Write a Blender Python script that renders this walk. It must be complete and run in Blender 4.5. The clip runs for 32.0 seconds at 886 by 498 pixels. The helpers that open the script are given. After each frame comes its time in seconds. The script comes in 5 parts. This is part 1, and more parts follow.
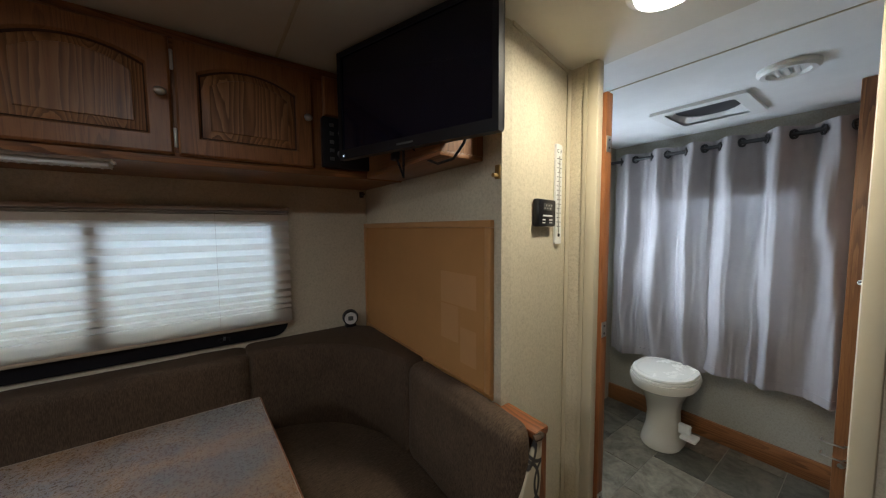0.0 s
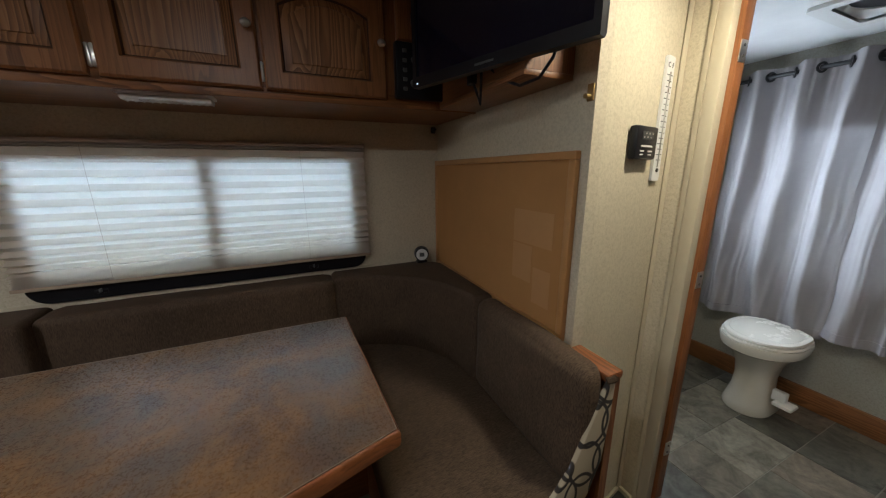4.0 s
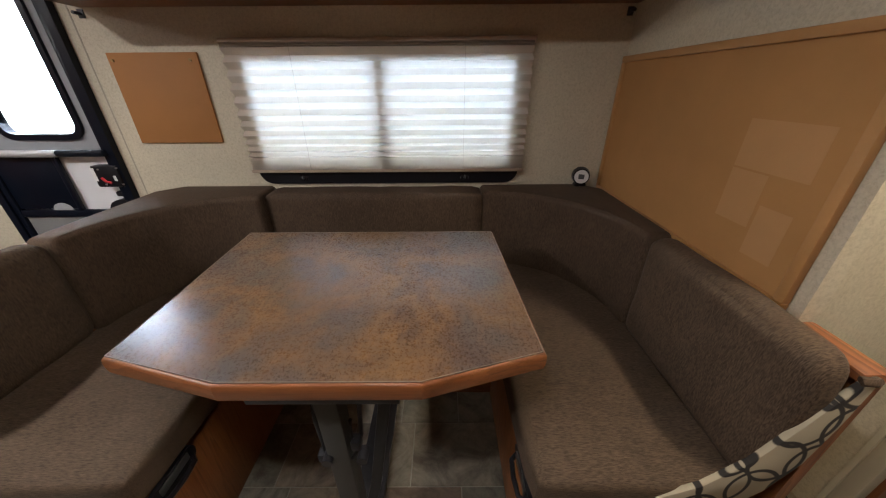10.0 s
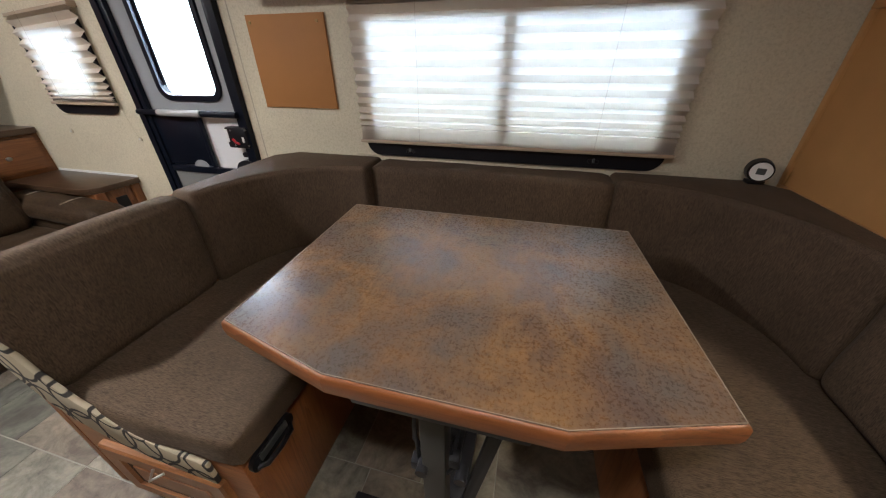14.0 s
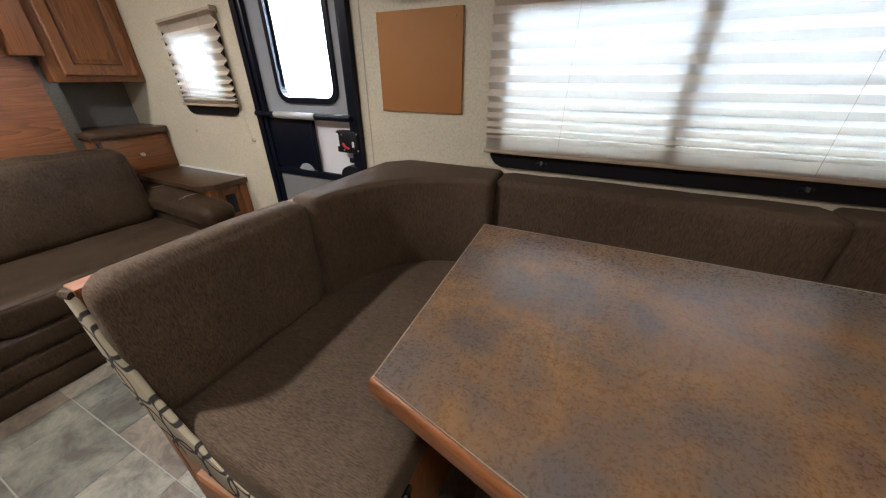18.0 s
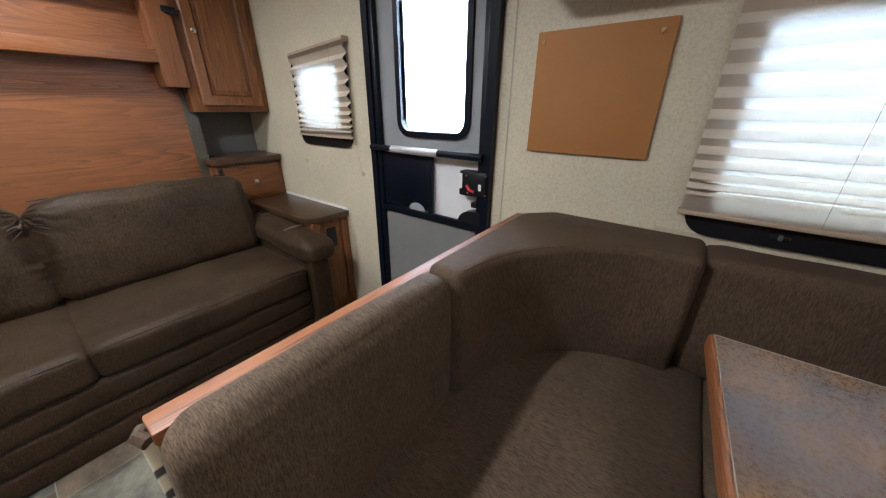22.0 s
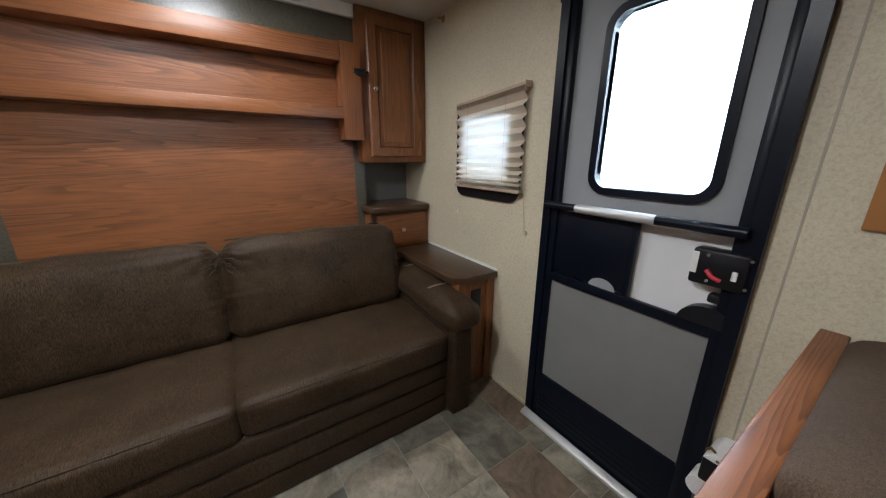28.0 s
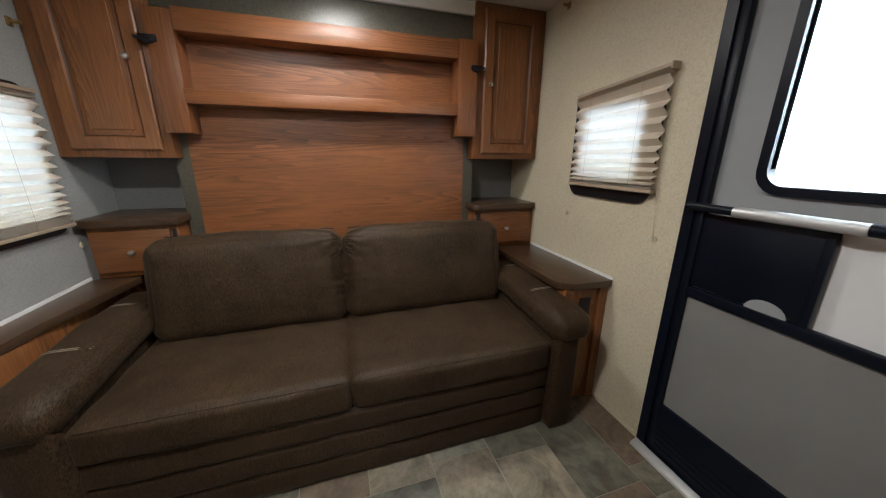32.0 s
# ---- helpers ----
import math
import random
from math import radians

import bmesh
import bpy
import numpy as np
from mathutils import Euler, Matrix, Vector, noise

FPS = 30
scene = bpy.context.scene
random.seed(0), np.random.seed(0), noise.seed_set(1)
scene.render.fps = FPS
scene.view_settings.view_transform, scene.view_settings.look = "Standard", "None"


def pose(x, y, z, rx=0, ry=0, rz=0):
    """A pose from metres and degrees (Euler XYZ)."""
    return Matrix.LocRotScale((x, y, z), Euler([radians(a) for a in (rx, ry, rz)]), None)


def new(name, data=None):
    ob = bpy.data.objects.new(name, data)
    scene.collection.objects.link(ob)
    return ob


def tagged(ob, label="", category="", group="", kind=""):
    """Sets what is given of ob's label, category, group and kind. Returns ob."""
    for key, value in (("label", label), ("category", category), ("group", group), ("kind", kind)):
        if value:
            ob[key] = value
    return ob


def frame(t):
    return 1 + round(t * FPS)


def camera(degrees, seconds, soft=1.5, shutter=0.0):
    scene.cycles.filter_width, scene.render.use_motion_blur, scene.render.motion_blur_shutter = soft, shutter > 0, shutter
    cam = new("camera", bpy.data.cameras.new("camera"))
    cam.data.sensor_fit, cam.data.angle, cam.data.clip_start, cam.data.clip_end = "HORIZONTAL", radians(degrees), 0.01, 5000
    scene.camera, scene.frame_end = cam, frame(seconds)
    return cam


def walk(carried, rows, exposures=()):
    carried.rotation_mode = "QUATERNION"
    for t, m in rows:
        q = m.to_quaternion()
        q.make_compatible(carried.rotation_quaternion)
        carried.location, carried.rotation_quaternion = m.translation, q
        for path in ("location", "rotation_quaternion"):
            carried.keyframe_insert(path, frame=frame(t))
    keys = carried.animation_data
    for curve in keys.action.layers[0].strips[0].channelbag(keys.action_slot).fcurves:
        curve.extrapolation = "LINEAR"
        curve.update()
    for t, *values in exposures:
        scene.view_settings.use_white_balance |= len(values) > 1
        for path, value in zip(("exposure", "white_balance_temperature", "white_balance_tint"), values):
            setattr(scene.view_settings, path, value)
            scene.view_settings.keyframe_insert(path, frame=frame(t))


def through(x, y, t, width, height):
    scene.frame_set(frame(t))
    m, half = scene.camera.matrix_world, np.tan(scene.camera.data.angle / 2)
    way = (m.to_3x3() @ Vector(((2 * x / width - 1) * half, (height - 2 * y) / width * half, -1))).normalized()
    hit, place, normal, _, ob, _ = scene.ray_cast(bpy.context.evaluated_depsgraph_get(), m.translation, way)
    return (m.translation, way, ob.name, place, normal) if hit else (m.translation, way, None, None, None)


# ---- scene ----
cam = camera(107.9, 32.0, soft=1.2)
# seconds, x, y, z, yaw, pitch, roll
ROWS = [
    (0, -0.1157, 0.5921, 1.3553, -35.72, -3.96, 0.44),
    (1, -0.1257, 0.5992, 1.3461, -33.26, -6.25, 0.38),
    (2, -0.1270, 0.6052, 1.3404, -30.59, -8.71, 0.42),
    (3, -0.1247, 0.6141, 1.3332, -27.60, -11.16, 0.43),
    (3.5, -0.1248, 0.6183, 1.3296, -25.81, -12.40, 0.41),
    (5.5, -0.1324, 0.6246, 1.3143, -18.52, -17.55, 0.38),
    (6, -0.1320, 0.6273, 1.3110, -16.47, -18.81, 0.36),
    (7, -0.1402, 0.6397, 1.2991, -12.27, -21.00, 0.35),
    (8, -0.1539, 0.6542, 1.2910, -8.26, -23.13, 0.32),
    (9, -0.1675, 0.6756, 1.2813, -3.96, -25.17, 0.33),
    (10, -0.1899, 0.7038, 1.2745, 0.00, -26.93, 0.37),
    (11, -0.2104, 0.7376, 1.2608, 3.92, -27.95, 0.38),
    (12, -0.2446, 0.7693, 1.2509, 7.80, -28.99, 0.38),
    (13, -0.2872, 0.8048, 1.2354, 11.47, -29.86, 0.29),
    (14, -0.3443, 0.8347, 1.2275, 14.42, -30.07, 0.21),
    (14.5, -0.3794, 0.8497, 1.2206, 15.75, -30.11, 0.15),
    (16.5, -0.5288, 0.9095, 1.1938, 21.27, -29.97, -0.00),
    (17, -0.5821, 0.9175, 1.1894, 22.42, -29.49, -0.04),
    (18, -0.6718, 0.9404, 1.1781, 24.81, -28.01, -0.04),
    (19, -0.7819, 0.9792, 1.1644, 27.41, -26.80, -0.21),
    (20, -0.8977, 1.0256, 1.1622, 30.48, -26.24, -0.30),
    (21, -0.9867, 1.0602, 1.1663, 33.78, -24.97, -0.46),
    (22, -1.0780, 1.0972, 1.1837, 36.89, -23.59, -0.44),
    (23, -1.1727, 1.1129, 1.2002, 39.84, -22.01, -0.40),
    (24, -1.2530, 1.1282, 1.2100, 42.87, -19.98, -0.39),
    (25, -1.3229, 1.1494, 1.2205, 46.01, -18.00, -0.44),
    (25.5, -1.3514, 1.1618, 1.2249, 47.79, -17.27, -0.16),
    (27.5, -1.4665, 1.1514, 1.1958, 54.47, -16.14, -0.33),
    (28, -1.4863, 1.1400, 1.1902, 56.36, -16.04, -0.33),
    (29, -1.5108, 1.1267, 1.1830, 60.47, -16.01, -0.31),
    (30, -1.5299, 1.1087, 1.1736, 64.54, -15.99, -0.29),
    (31, -1.5432, 1.0963, 1.1618, 68.65, -15.88, -0.29),
    (32, -1.5439, 1.0810, 1.1616, 72.50, -15.84, -0.31),
]
walk(cam, [(t, pose(x, y, z, 90 + pitch, roll, yaw)) for t, x, y, z, yaw, pitch, roll in ROWS],
     exposures=[(0, -0.12, 5700, 9), (3, -0.15, 5700, 9), (6, -0.08, 5850, 12), (9, 0.40, 6050, 16), (13, 0.70, 5880, 13), (17, 0.66, 5950, 13), (20, 0.64, 5830, 12), (25, 0.78, 5450, 9), (28, 0.28, 5700, 10), (30, 0.06, 5850, 10), (32, 0.25, 6050, 10)])

# plan, in metres: x along the trailer, y across it, z up
WALL = 2.23          # inner face of the door-side wall
CEIL = 1.93
FAR = -3.60          # wall behind the fold-up bed
END = 2.40           # end wall of the bathroom
TABLE = 0.76
PART = 0.56          # partition face that carries the cork board

# ---- light ----
world = bpy.data.worlds.new("world")
scene.world = world
world.use_nodes = True
wn = world.node_tree.nodes
sky = wn.new("ShaderNodeTexSky")
sky.sky_type, sky.sun_disc, sky.sun_elevation, sky.sun_rotation = "NISHITA", False, radians(50), radians(20)
wn["Background"].inputs["Strength"].default_value = 0.1
world.node_tree.links.new(sky.outputs[0], wn["Background"].inputs["Color"])


def lamp_area(name, m, sx, sy, watts, color):
    data = bpy.data.lights.new(name, "AREA")
    data.shape, data.size, data.size_y, data.energy, data.color = "RECTANGLE", sx, sy, watts, color
    ob = new(name, data)
    ob.matrix_world = m
    return ob


WARM = (1.0, 0.945, 0.86)
AMBER = (1.0, 0.85, 0.60)
# The lamp at x -0.40 is unseen, kept as fill over the dinette.
LAMPS = [(0.79, 0.935, 8.0, AMBER, 1.0), (-0.40, 0.71, 5.0, WARM, 1.0), (-1.96, 0.76, 17.5, WARM, 1.0), (-2.93, 1.14, 8.0, WARM, 2.4)]
for lx, ly, power, tint, stretch in LAMPS:
    lamp_area("ceiling_lamp_light", pose(lx, ly, CEIL - 0.045), 0.09, 0.09 * stretch, power, tint)
lamp_area("bathroom_window_light", pose(1.86, 1.832, 1.30, -90, 0, 0), 0.45, 0.6, 9.0, (0.90, 0.96, 1.0))
WINDOW_GLOW = 18.0

# ---- materials ----


def nodes(name):
    m = bpy.data.materials.new(name)
    m.use_nodes = True
    t = m.node_tree
    return m, t, t.nodes["Principled BSDF"]


def link(t, a, b):
    t.links.new(a, b)


def coords(t, scale=(1, 1, 1), rot=(0, 0, 0)):
    c = t.nodes.new("ShaderNodeTexCoord")
    m = t.nodes.new("ShaderNodeMapping")
    m.inputs["Scale"].default_value = scale
    m.inputs["Rotation"].default_value = rot
    link(t, c.outputs["Object"], m.inputs["Vector"])
    return m.outputs[0]


def noise_tex(t, vec, scale, detail=4, rough=0.55, distort=0.0):
    n = t.nodes.new("ShaderNodeTexNoise")
    n.inputs["Scale"].default_value = scale
    n.inputs["Detail"].default_value = detail
    n.inputs["Roughness"].default_value = rough
    n.inputs["Distortion"].default_value = distort
    link(t, vec, n.inputs["Vector"])
    return n.outputs["Fac"]


def ramp(t, fac, stops):
    r = t.nodes.new("ShaderNodeValToRGB")
    while len(r.color_ramp.elements) < len(stops):
        r.color_ramp.elements.new(0.5)
    for e, (p, c) in zip(r.color_ramp.elements, stops):
        e.position, e.color = p, (*c, 1)
    link(t, fac, r.inputs[0])
    return r.outputs[0]


def mixc(t, fac, a, b, mode="MIX"):
    n = t.nodes.new("ShaderNodeMix")
    n.data_type, n.blend_type = "RGBA", mode
    for sock, val in ((n.inputs[0], fac), (n.inputs[6], a), (n.inputs[7], b)):
        if isinstance(val, (int, float)):
            sock.default_value = val
        elif isinstance(val, tuple):
            sock.default_value = (*val, 1)
        else:
            link(t, val, sock)
    return n.outputs[2]


def bump(t, p, height, strength, distance=0.002):
    b = t.nodes.new("ShaderNodeBump")
    b.inputs["Strength"].default_value, b.inputs["Distance"].default_value = strength, distance
    link(t, height, b.inputs["Height"])
    link(t, b.outputs[0], p.inputs["Normal"])


def plain(name, color, rough=0.5, metal=0.0, grain=60.0, vary=0.12, relief=0.15, spec=0.5):
    """Paint, plastic or metal with faint mottling and a fine relief."""
    m, t, p = nodes(name)
    v = coords(t)
    dark = tuple(c * (1 - vary) for c in color)
    light = tuple(min(1, c * (1 + vary)) for c in color)
    fac = noise_tex(t, v, 5.0, 6, 0.65)
    link(t, ramp(t, fac, [(0.3, dark), (0.7, light)]), p.inputs["Base Color"])
    fine = noise_tex(t, v, grain, 3)
    r = t.nodes.new("ShaderNodeMapRange")
    r.inputs[3].default_value, r.inputs[4].default_value = max(0.02, rough - 0.08), min(1, rough + 0.1)
    link(t, fac, r.inputs[0])
    link(t, r.outputs[0], p.inputs["Roughness"])
    p.inputs["Metallic"].default_value = metal
    p.inputs["Specular IOR Level"].default_value = spec
    bump(t, p, fine, relief, 0.0006)
    return m


def wood(name, axis, dark, mid, light, rough=0.42, rings=6, streak=1.0, least=0.12, spread=(0.6, 8.5), pores=(9, 240)):
    """Oak-like grain that runs along the axis 0, 1 or 2, different on each piece."""
    m, t, p = nodes(name)
    c = t.nodes.new("ShaderNodeTexCoord")
    info = t.nodes.new("ShaderNodeObjectInfo")
    shift = t.nodes.new("ShaderNodeVectorMath")
    shift.operation = "MULTIPLY_ADD"
    link(t, info.outputs["Random"], shift.inputs[0])
    shift.inputs[1].default_value = (3.7, 5.1, 2.9)
    link(t, c.outputs["Object"], shift.inputs[2])

    def stretched(along, across):
        mp = t.nodes.new("ShaderNodeMapping")
        s = [across] * 3
        s[axis] = along
        mp.inputs["Scale"].default_value = s
        link(t, shift.outputs[0], mp.inputs["Vector"])
        return mp.outputs[0]

    big = noise_tex(t, stretched(*spread), 1.3, 1.5, 0.4, 0.25)
    wobble = noise_tex(t, stretched(6, 60), 1.0, 2, 0.5)
    wave = t.nodes.new("ShaderNodeMath")
    wave.operation = "MULTIPLY_ADD"
    link(t, big, wave.inputs[0])
    wave.inputs[1].default_value = rings * 4
    link(t, wobble, wave.inputs[2])
    fr = t.nodes.new("ShaderNodeMath")
    fr.operation = "FRACT"
    link(t, wave.outputs[0], fr.inputs[0])
    tone = ramp(t, fr.outputs[0], [(0.0, light), (0.45, mid), (0.86, dark), (0.94, dark), (1.0, light)])
    flat = mixc(t, 0.6, mid, light)
    area = ramp(t, noise_tex(t, stretched(0.7, 3.0), 1.4, 3, 0.5), [(0.40, (least, least, least)), (0.64, (0.85, 0.85, 0.85))])
    tone = mixc(t, area, flat, tone)
    fine = noise_tex(t, stretched(*pores), 1.0, 4, 0.65)
    lines = ramp(t, fine, [(0.34, (0.55, 0.50, 0.46)), (0.50, (1, 1, 1))])
    col = mixc(t, 0.6 * streak, tone, lines, "MULTIPLY")
    blot = ramp(t, noise_tex(t, stretched(1.2, 5), 1.5, 4), [(0.3, (0.80, 0.78, 0.76)), (0.7, (1.10, 1.08, 1.06))])
    col = mixc(t, 1.0, col, blot, "MULTIPLY")
    link(t, col, p.inputs["Base Color"])
    p.inputs["Roughness"].default_value = rough
    bump(t, p, fine, 0.2, 0.0006)
    return m


OAK = ((0.110, 0.044, 0.014), (0.240, 0.098, 0.031), (0.315, 0.138, 0.047))
oak_x, oak_y, oak_z = (wood("oak_" + "xyz"[a], a, *OAK, rings=5) for a in range(3))
panel_oak = wood("oak_panel", 2, (0.085, 0.035, 0.012), (0.270, 0.122, 0.045), (0.420, 0.215, 0.090), rings=8, least=0.55, spread=(0.7, 6.5), streak=0.8)
SIDE = ((0.105, 0.038, 0.012), (0.185, 0.070, 0.022), (0.235, 0.094, 0.031))
side_oak_y, side_oak_z = (wood("side_oak_" + "xyz"[a], a, *SIDE, rings=4, least=0.3) for a in (1, 2))
BEDW = ((0.108, 0.039, 0.014), (0.198, 0.071, 0.0235), (0.258, 0.098, 0.033))
bed_oak_y, bed_oak_z = (wood("bed_oak_" + "xyz"[a], a, *BEDW, rough=0.42, rings=6, least=0.16, spread=(0.42, 7.5), pores=(5, 190)) for a in (1, 2))
dark_panel = wood("dark_panel", 2, (0.045, 0.018, 0.007), (0.085, 0.034, 0.013), (0.11, 0.045, 0.018))
EDGE = ((0.11, 0.036, 0.011), (0.25, 0.086, 0.026), (0.30, 0.110, 0.035))
edge_wood_x, edge_wood_y = wood("edge_wood_x", 0, *EDGE, rough=0.36, rings=3, least=0.4), wood("edge_wood_y", 1, *EDGE, rough=0.5, rings=6, least=0.7)
BOX = ((0.19, 0.064, 0.018), (0.265, 0.098, 0.029), (0.32, 0.127, 0.040))
box_wood_x, box_wood_z = wood("box_wood_x", 0, *BOX, rings=3), wood("box_wood_z", 2, *BOX, rings=3)


def wallpaper(name, base, fleck, amount=0.55, rough=0.62):
    """Speckled vinyl wall panel."""
    m, t, p = nodes(name)
    v = coords(t)
    a = noise_tex(t, v, 105, 4, 0.7, 0.5)
    b = noise_tex(t, v, 240, 3, 0.6)
    c = noise_tex(t, v, 2.2, 4, 0.6)
    col = ramp(t, a, [(0.36, fleck), (0.56, base)])
    col = mixc(t, amount, base, col)
    tone = ramp(t, c, [(0.3, (0.90, 0.90, 0.90)), (0.7, (1.04, 1.04, 1.03))])
    col = mixc(t, 1.0, col, tone, "MULTIPLY")
    spots = ramp(t, b, [(0.3, (0.86, 0.85, 0.82)), (0.5, (1, 1, 1))])
    link(t, mixc(t, 0.8, col, spots, "MULTIPLY"), p.inputs["Base Color"])
    p.inputs["Roughness"].default_value = rough
    bump(t, p, a, 0.2, 0.0012)
    return m


paper = wallpaper("wall_paper", (0.62, 0.556, 0.414), (0.42, 0.366, 0.252), 0.5)
# Kitchen-side paper, darkened for shade under the cabinet and less bounced light.
paper_dimmed = wallpaper("dimmed_paper", (0.34, 0.345, 0.335), (0.25, 0.25, 0.24))
# Paper behind the bed: the alcove's shadow is put into this dark grey.
paper_shaded = wallpaper("shaded_paper", (0.155, 0.155, 0.15), (0.11, 0.11, 0.108))
bath_paper = wallpaper("bath_paper", (0.40, 0.39, 0.335), (0.27, 0.26, 0.215), 0.5)
strip_paper = wallpaper("strip_paper", (0.080, 0.074, 0.056), (0.036, 0.034, 0.028), 0.7, 0.3)
ceil_paint = plain("ceiling_panel", (0.66, 0.635, 0.56), 0.55, vary=0.05, grain=220, relief=0.12)
trim_cream = plain("trim_cream", (0.52, 0.465, 0.335), 0.45, vary=0.05)
black = plain("black_plastic", (0.008, 0.008, 0.010), 0.38, vary=0.2, spec=0.3)
black_metal = plain("black_metal", (0.016, 0.016, 0.018), 0.4, 0.0, vary=0.25)
navy = plain("door_frame_black", (0.004, 0.006, 0.012), 0.34, vary=0.15, spec=0.2)
steel = plain("brushed_metal", (0.62, 0.61, 0.58), 0.28, 1.0, vary=0.06)
leg_metal = plain("dark_leg_metal", (0.062, 0.062, 0.056), 0.45, 0.2, vary=0.25)
grey_metal = plain("grey_metal", (0.10, 0.105, 0.10), 0.45, 0.3, vary=0.15)
white_plastic = plain("white_plastic", (0.74, 0.74, 0.72), 0.32, vary=0.03)
cream_plastic = plain("cream_plastic", (0.80, 0.775, 0.69), 0.25, vary=0.02, relief=0.02)
ivory = plain("ivory_porcelain", (0.72, 0.69, 0.60), 0.18, vary=0.03, relief=0.03)
satin = plain("satin_aluminium", (0.55, 0.55, 0.54), 0.38, 0.5, vary=0.06)
seam_vinyl = plain("seam_vinyl", (0.36, 0.32, 0.25), 0.6)
# Bathroom ceiling, whitened further to stand in for light that misses it.
bath_lit_white = plain("bathroom_ceiling_panel", (0.82, 0.825, 0.82), 0.5, vary=0.05, grain=160, relief=0.2)
door_skin = plain("grey_door_skin", (0.27, 0.28, 0.29), 0.6, vary=0.06, grain=400)
screen_grey = plain("grey_screen_panel", (0.185, 0.185, 0.178), 0.6, vary=0.08, grain=400)
white_skin = plain("white_door_skin", (0.70, 0.70, 0.70), 0.45, vary=0.03)
dark_counter = wood("dark_counter", 0, (0.036, 0.020, 0.011), (0.060, 0.034, 0.019), (0.075, 0.044, 0.025), rough=0.30, rings=3, streak=0.6)
cork = plain("cork_board", (0.42, 0.215, 0.075), 0.75, vary=0.06, grain=500, relief=0.4, spec=0.2)
pad_tan = plain("tan_panel", (0.37, 0.168, 0.054), 0.6, vary=0.05, grain=300, spec=0.25)
cork_frame_x = plain("cork_frame", (0.46, 0.235, 0.08), 0.45, vary=0.12, grain=300)
red_plastic = plain("red_plastic", (0.5, 0.02, 0.03), 0.4)
# Black glass; a faint navy sheen is put into its base colour.
screen_glass = plain("screen_glass", (0.005, 0.005, 0.014), 0.08, vary=0.1, relief=0.0)
brass = plain("dull_brass", (0.34, 0.22, 0.08), 0.5, 0.7)


def fabric(name, dark, light, axis, rough=0.8, scale=1.0, streaks=0.2, across=-1, patch=0.14):
    """Woven chenille with short streaks along an axis."""
    m, t, p = nodes(name)
    s = [300 * scale] * 3
    s[axis] = 34 * scale
    if across >= 0:
        s = [45 * scale] * 3
        s[across] = 330 * scale
    a = noise_tex(t, coords(t, tuple(s)), 1.0, 3, 0.6)
    q = [60 * scale] * 3
    q[axis] = 9 * scale
    if across >= 0:
        q = [11 * scale] * 3
        q[across] = 70 * scale
    band = noise_tex(t, coords(t, tuple(q)), 1.0, 4, 0.65)
    b = noise_tex(t, coords(t), 5.0, 6, 0.68)
    w = noise_tex(t, coords(t), 900, 2)
    mid = tuple((d + e) / 2 for d, e in zip(dark, light))
    col = ramp(t, a, [(0.34, dark), (0.5, mid), (0.66, light)])
    col = mixc(t, 1.0, col, ramp(t, band, [(0.34, (1 - streaks,) * 3), (0.66, (1 + streaks,) * 3)]), "MULTIPLY")
    col = mixc(t, 1.0, col, ramp(t, b, [(0.34, (1 - patch,) * 3), (0.66, (1 + 0.8 * patch,) * 3)]), "MULTIPLY")
    link(t, col, p.inputs["Base Color"])
    p.inputs["Roughness"].default_value = rough
    p.inputs["Specular IOR Level"].default_value = 0.13
    p.inputs["Sheen Weight"].default_value = 0.04
    p.inputs["Sheen Roughness"].default_value = 0.4
    p.inputs["Sheen Tint"].default_value = (1.0, 0.85, 0.7, 1)
    add = t.nodes.new("ShaderNodeMath")
    link(t, a, add.inputs[0])
    link(t, w, add.inputs[1])
    bump(t, p, add.outputs[0], 0.22, 0.0008)
    return m


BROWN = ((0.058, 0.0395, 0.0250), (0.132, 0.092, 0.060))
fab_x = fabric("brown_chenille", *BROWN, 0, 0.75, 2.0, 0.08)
# Back fabrics: the seat cloth again, darkened for the shade they stand in.
SHADED_BROWN = ((0.050, 0.0330, 0.0212), (0.104, 0.0700, 0.0455))
vinyl = fabric("shaded_back_fabric", *SHADED_BROWN, 2, 0.75, 1.9, 0.07)
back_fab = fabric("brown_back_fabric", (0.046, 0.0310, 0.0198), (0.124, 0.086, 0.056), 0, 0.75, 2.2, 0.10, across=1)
SOFA = ((0.0105, 0.0065, 0.0037), (0.060, 0.0370, 0.0198))
thread = plain("pale_thread", (0.30, 0.26, 0.20), 0.8)
sofa_fab = fabric("sofa_fabric", *SOFA, 2, 0.50, 2.1, 0.16, across=1, patch=0.3)


def swirl_fabric(name):
    """Cream upholstery with dark leaf loops."""
    m, t, p = nodes(name)
    v = coords(t)
    flat = coords(t, (1.0, 1.0, 0.8), (radians(90), 0, 0))
    col = (0.40, 0.345, 0.24)
    for feature in ("F1", "F2"):
        vor = t.nodes.new("ShaderNodeTexVoronoi")
        vor.voronoi_dimensions, vor.feature = "2D", feature
        vor.inputs["Scale"].default_value, vor.inputs["Randomness"].default_value = 12.0, 0.45
        link(t, flat, vor.inputs["Vector"])
        band = ramp(t, vor.outputs["Distance"], [(0.54, (0, 0, 0)), (0.565, (1, 1, 1)), (0.64, (1, 1, 1)), (0.665, (0, 0, 0))])
        col = mixc(t, band, col, (0.024, 0.020, 0.017))
    ring = col
    link(t, ring, p.inputs["Base Color"])
    p.inputs["Roughness"].default_value = 0.85
    bump(t, p, noise_tex(t, v, 400, 2), 0.4, 0.001)
    return m


swirl = swirl_fabric("swirl_upholstery")


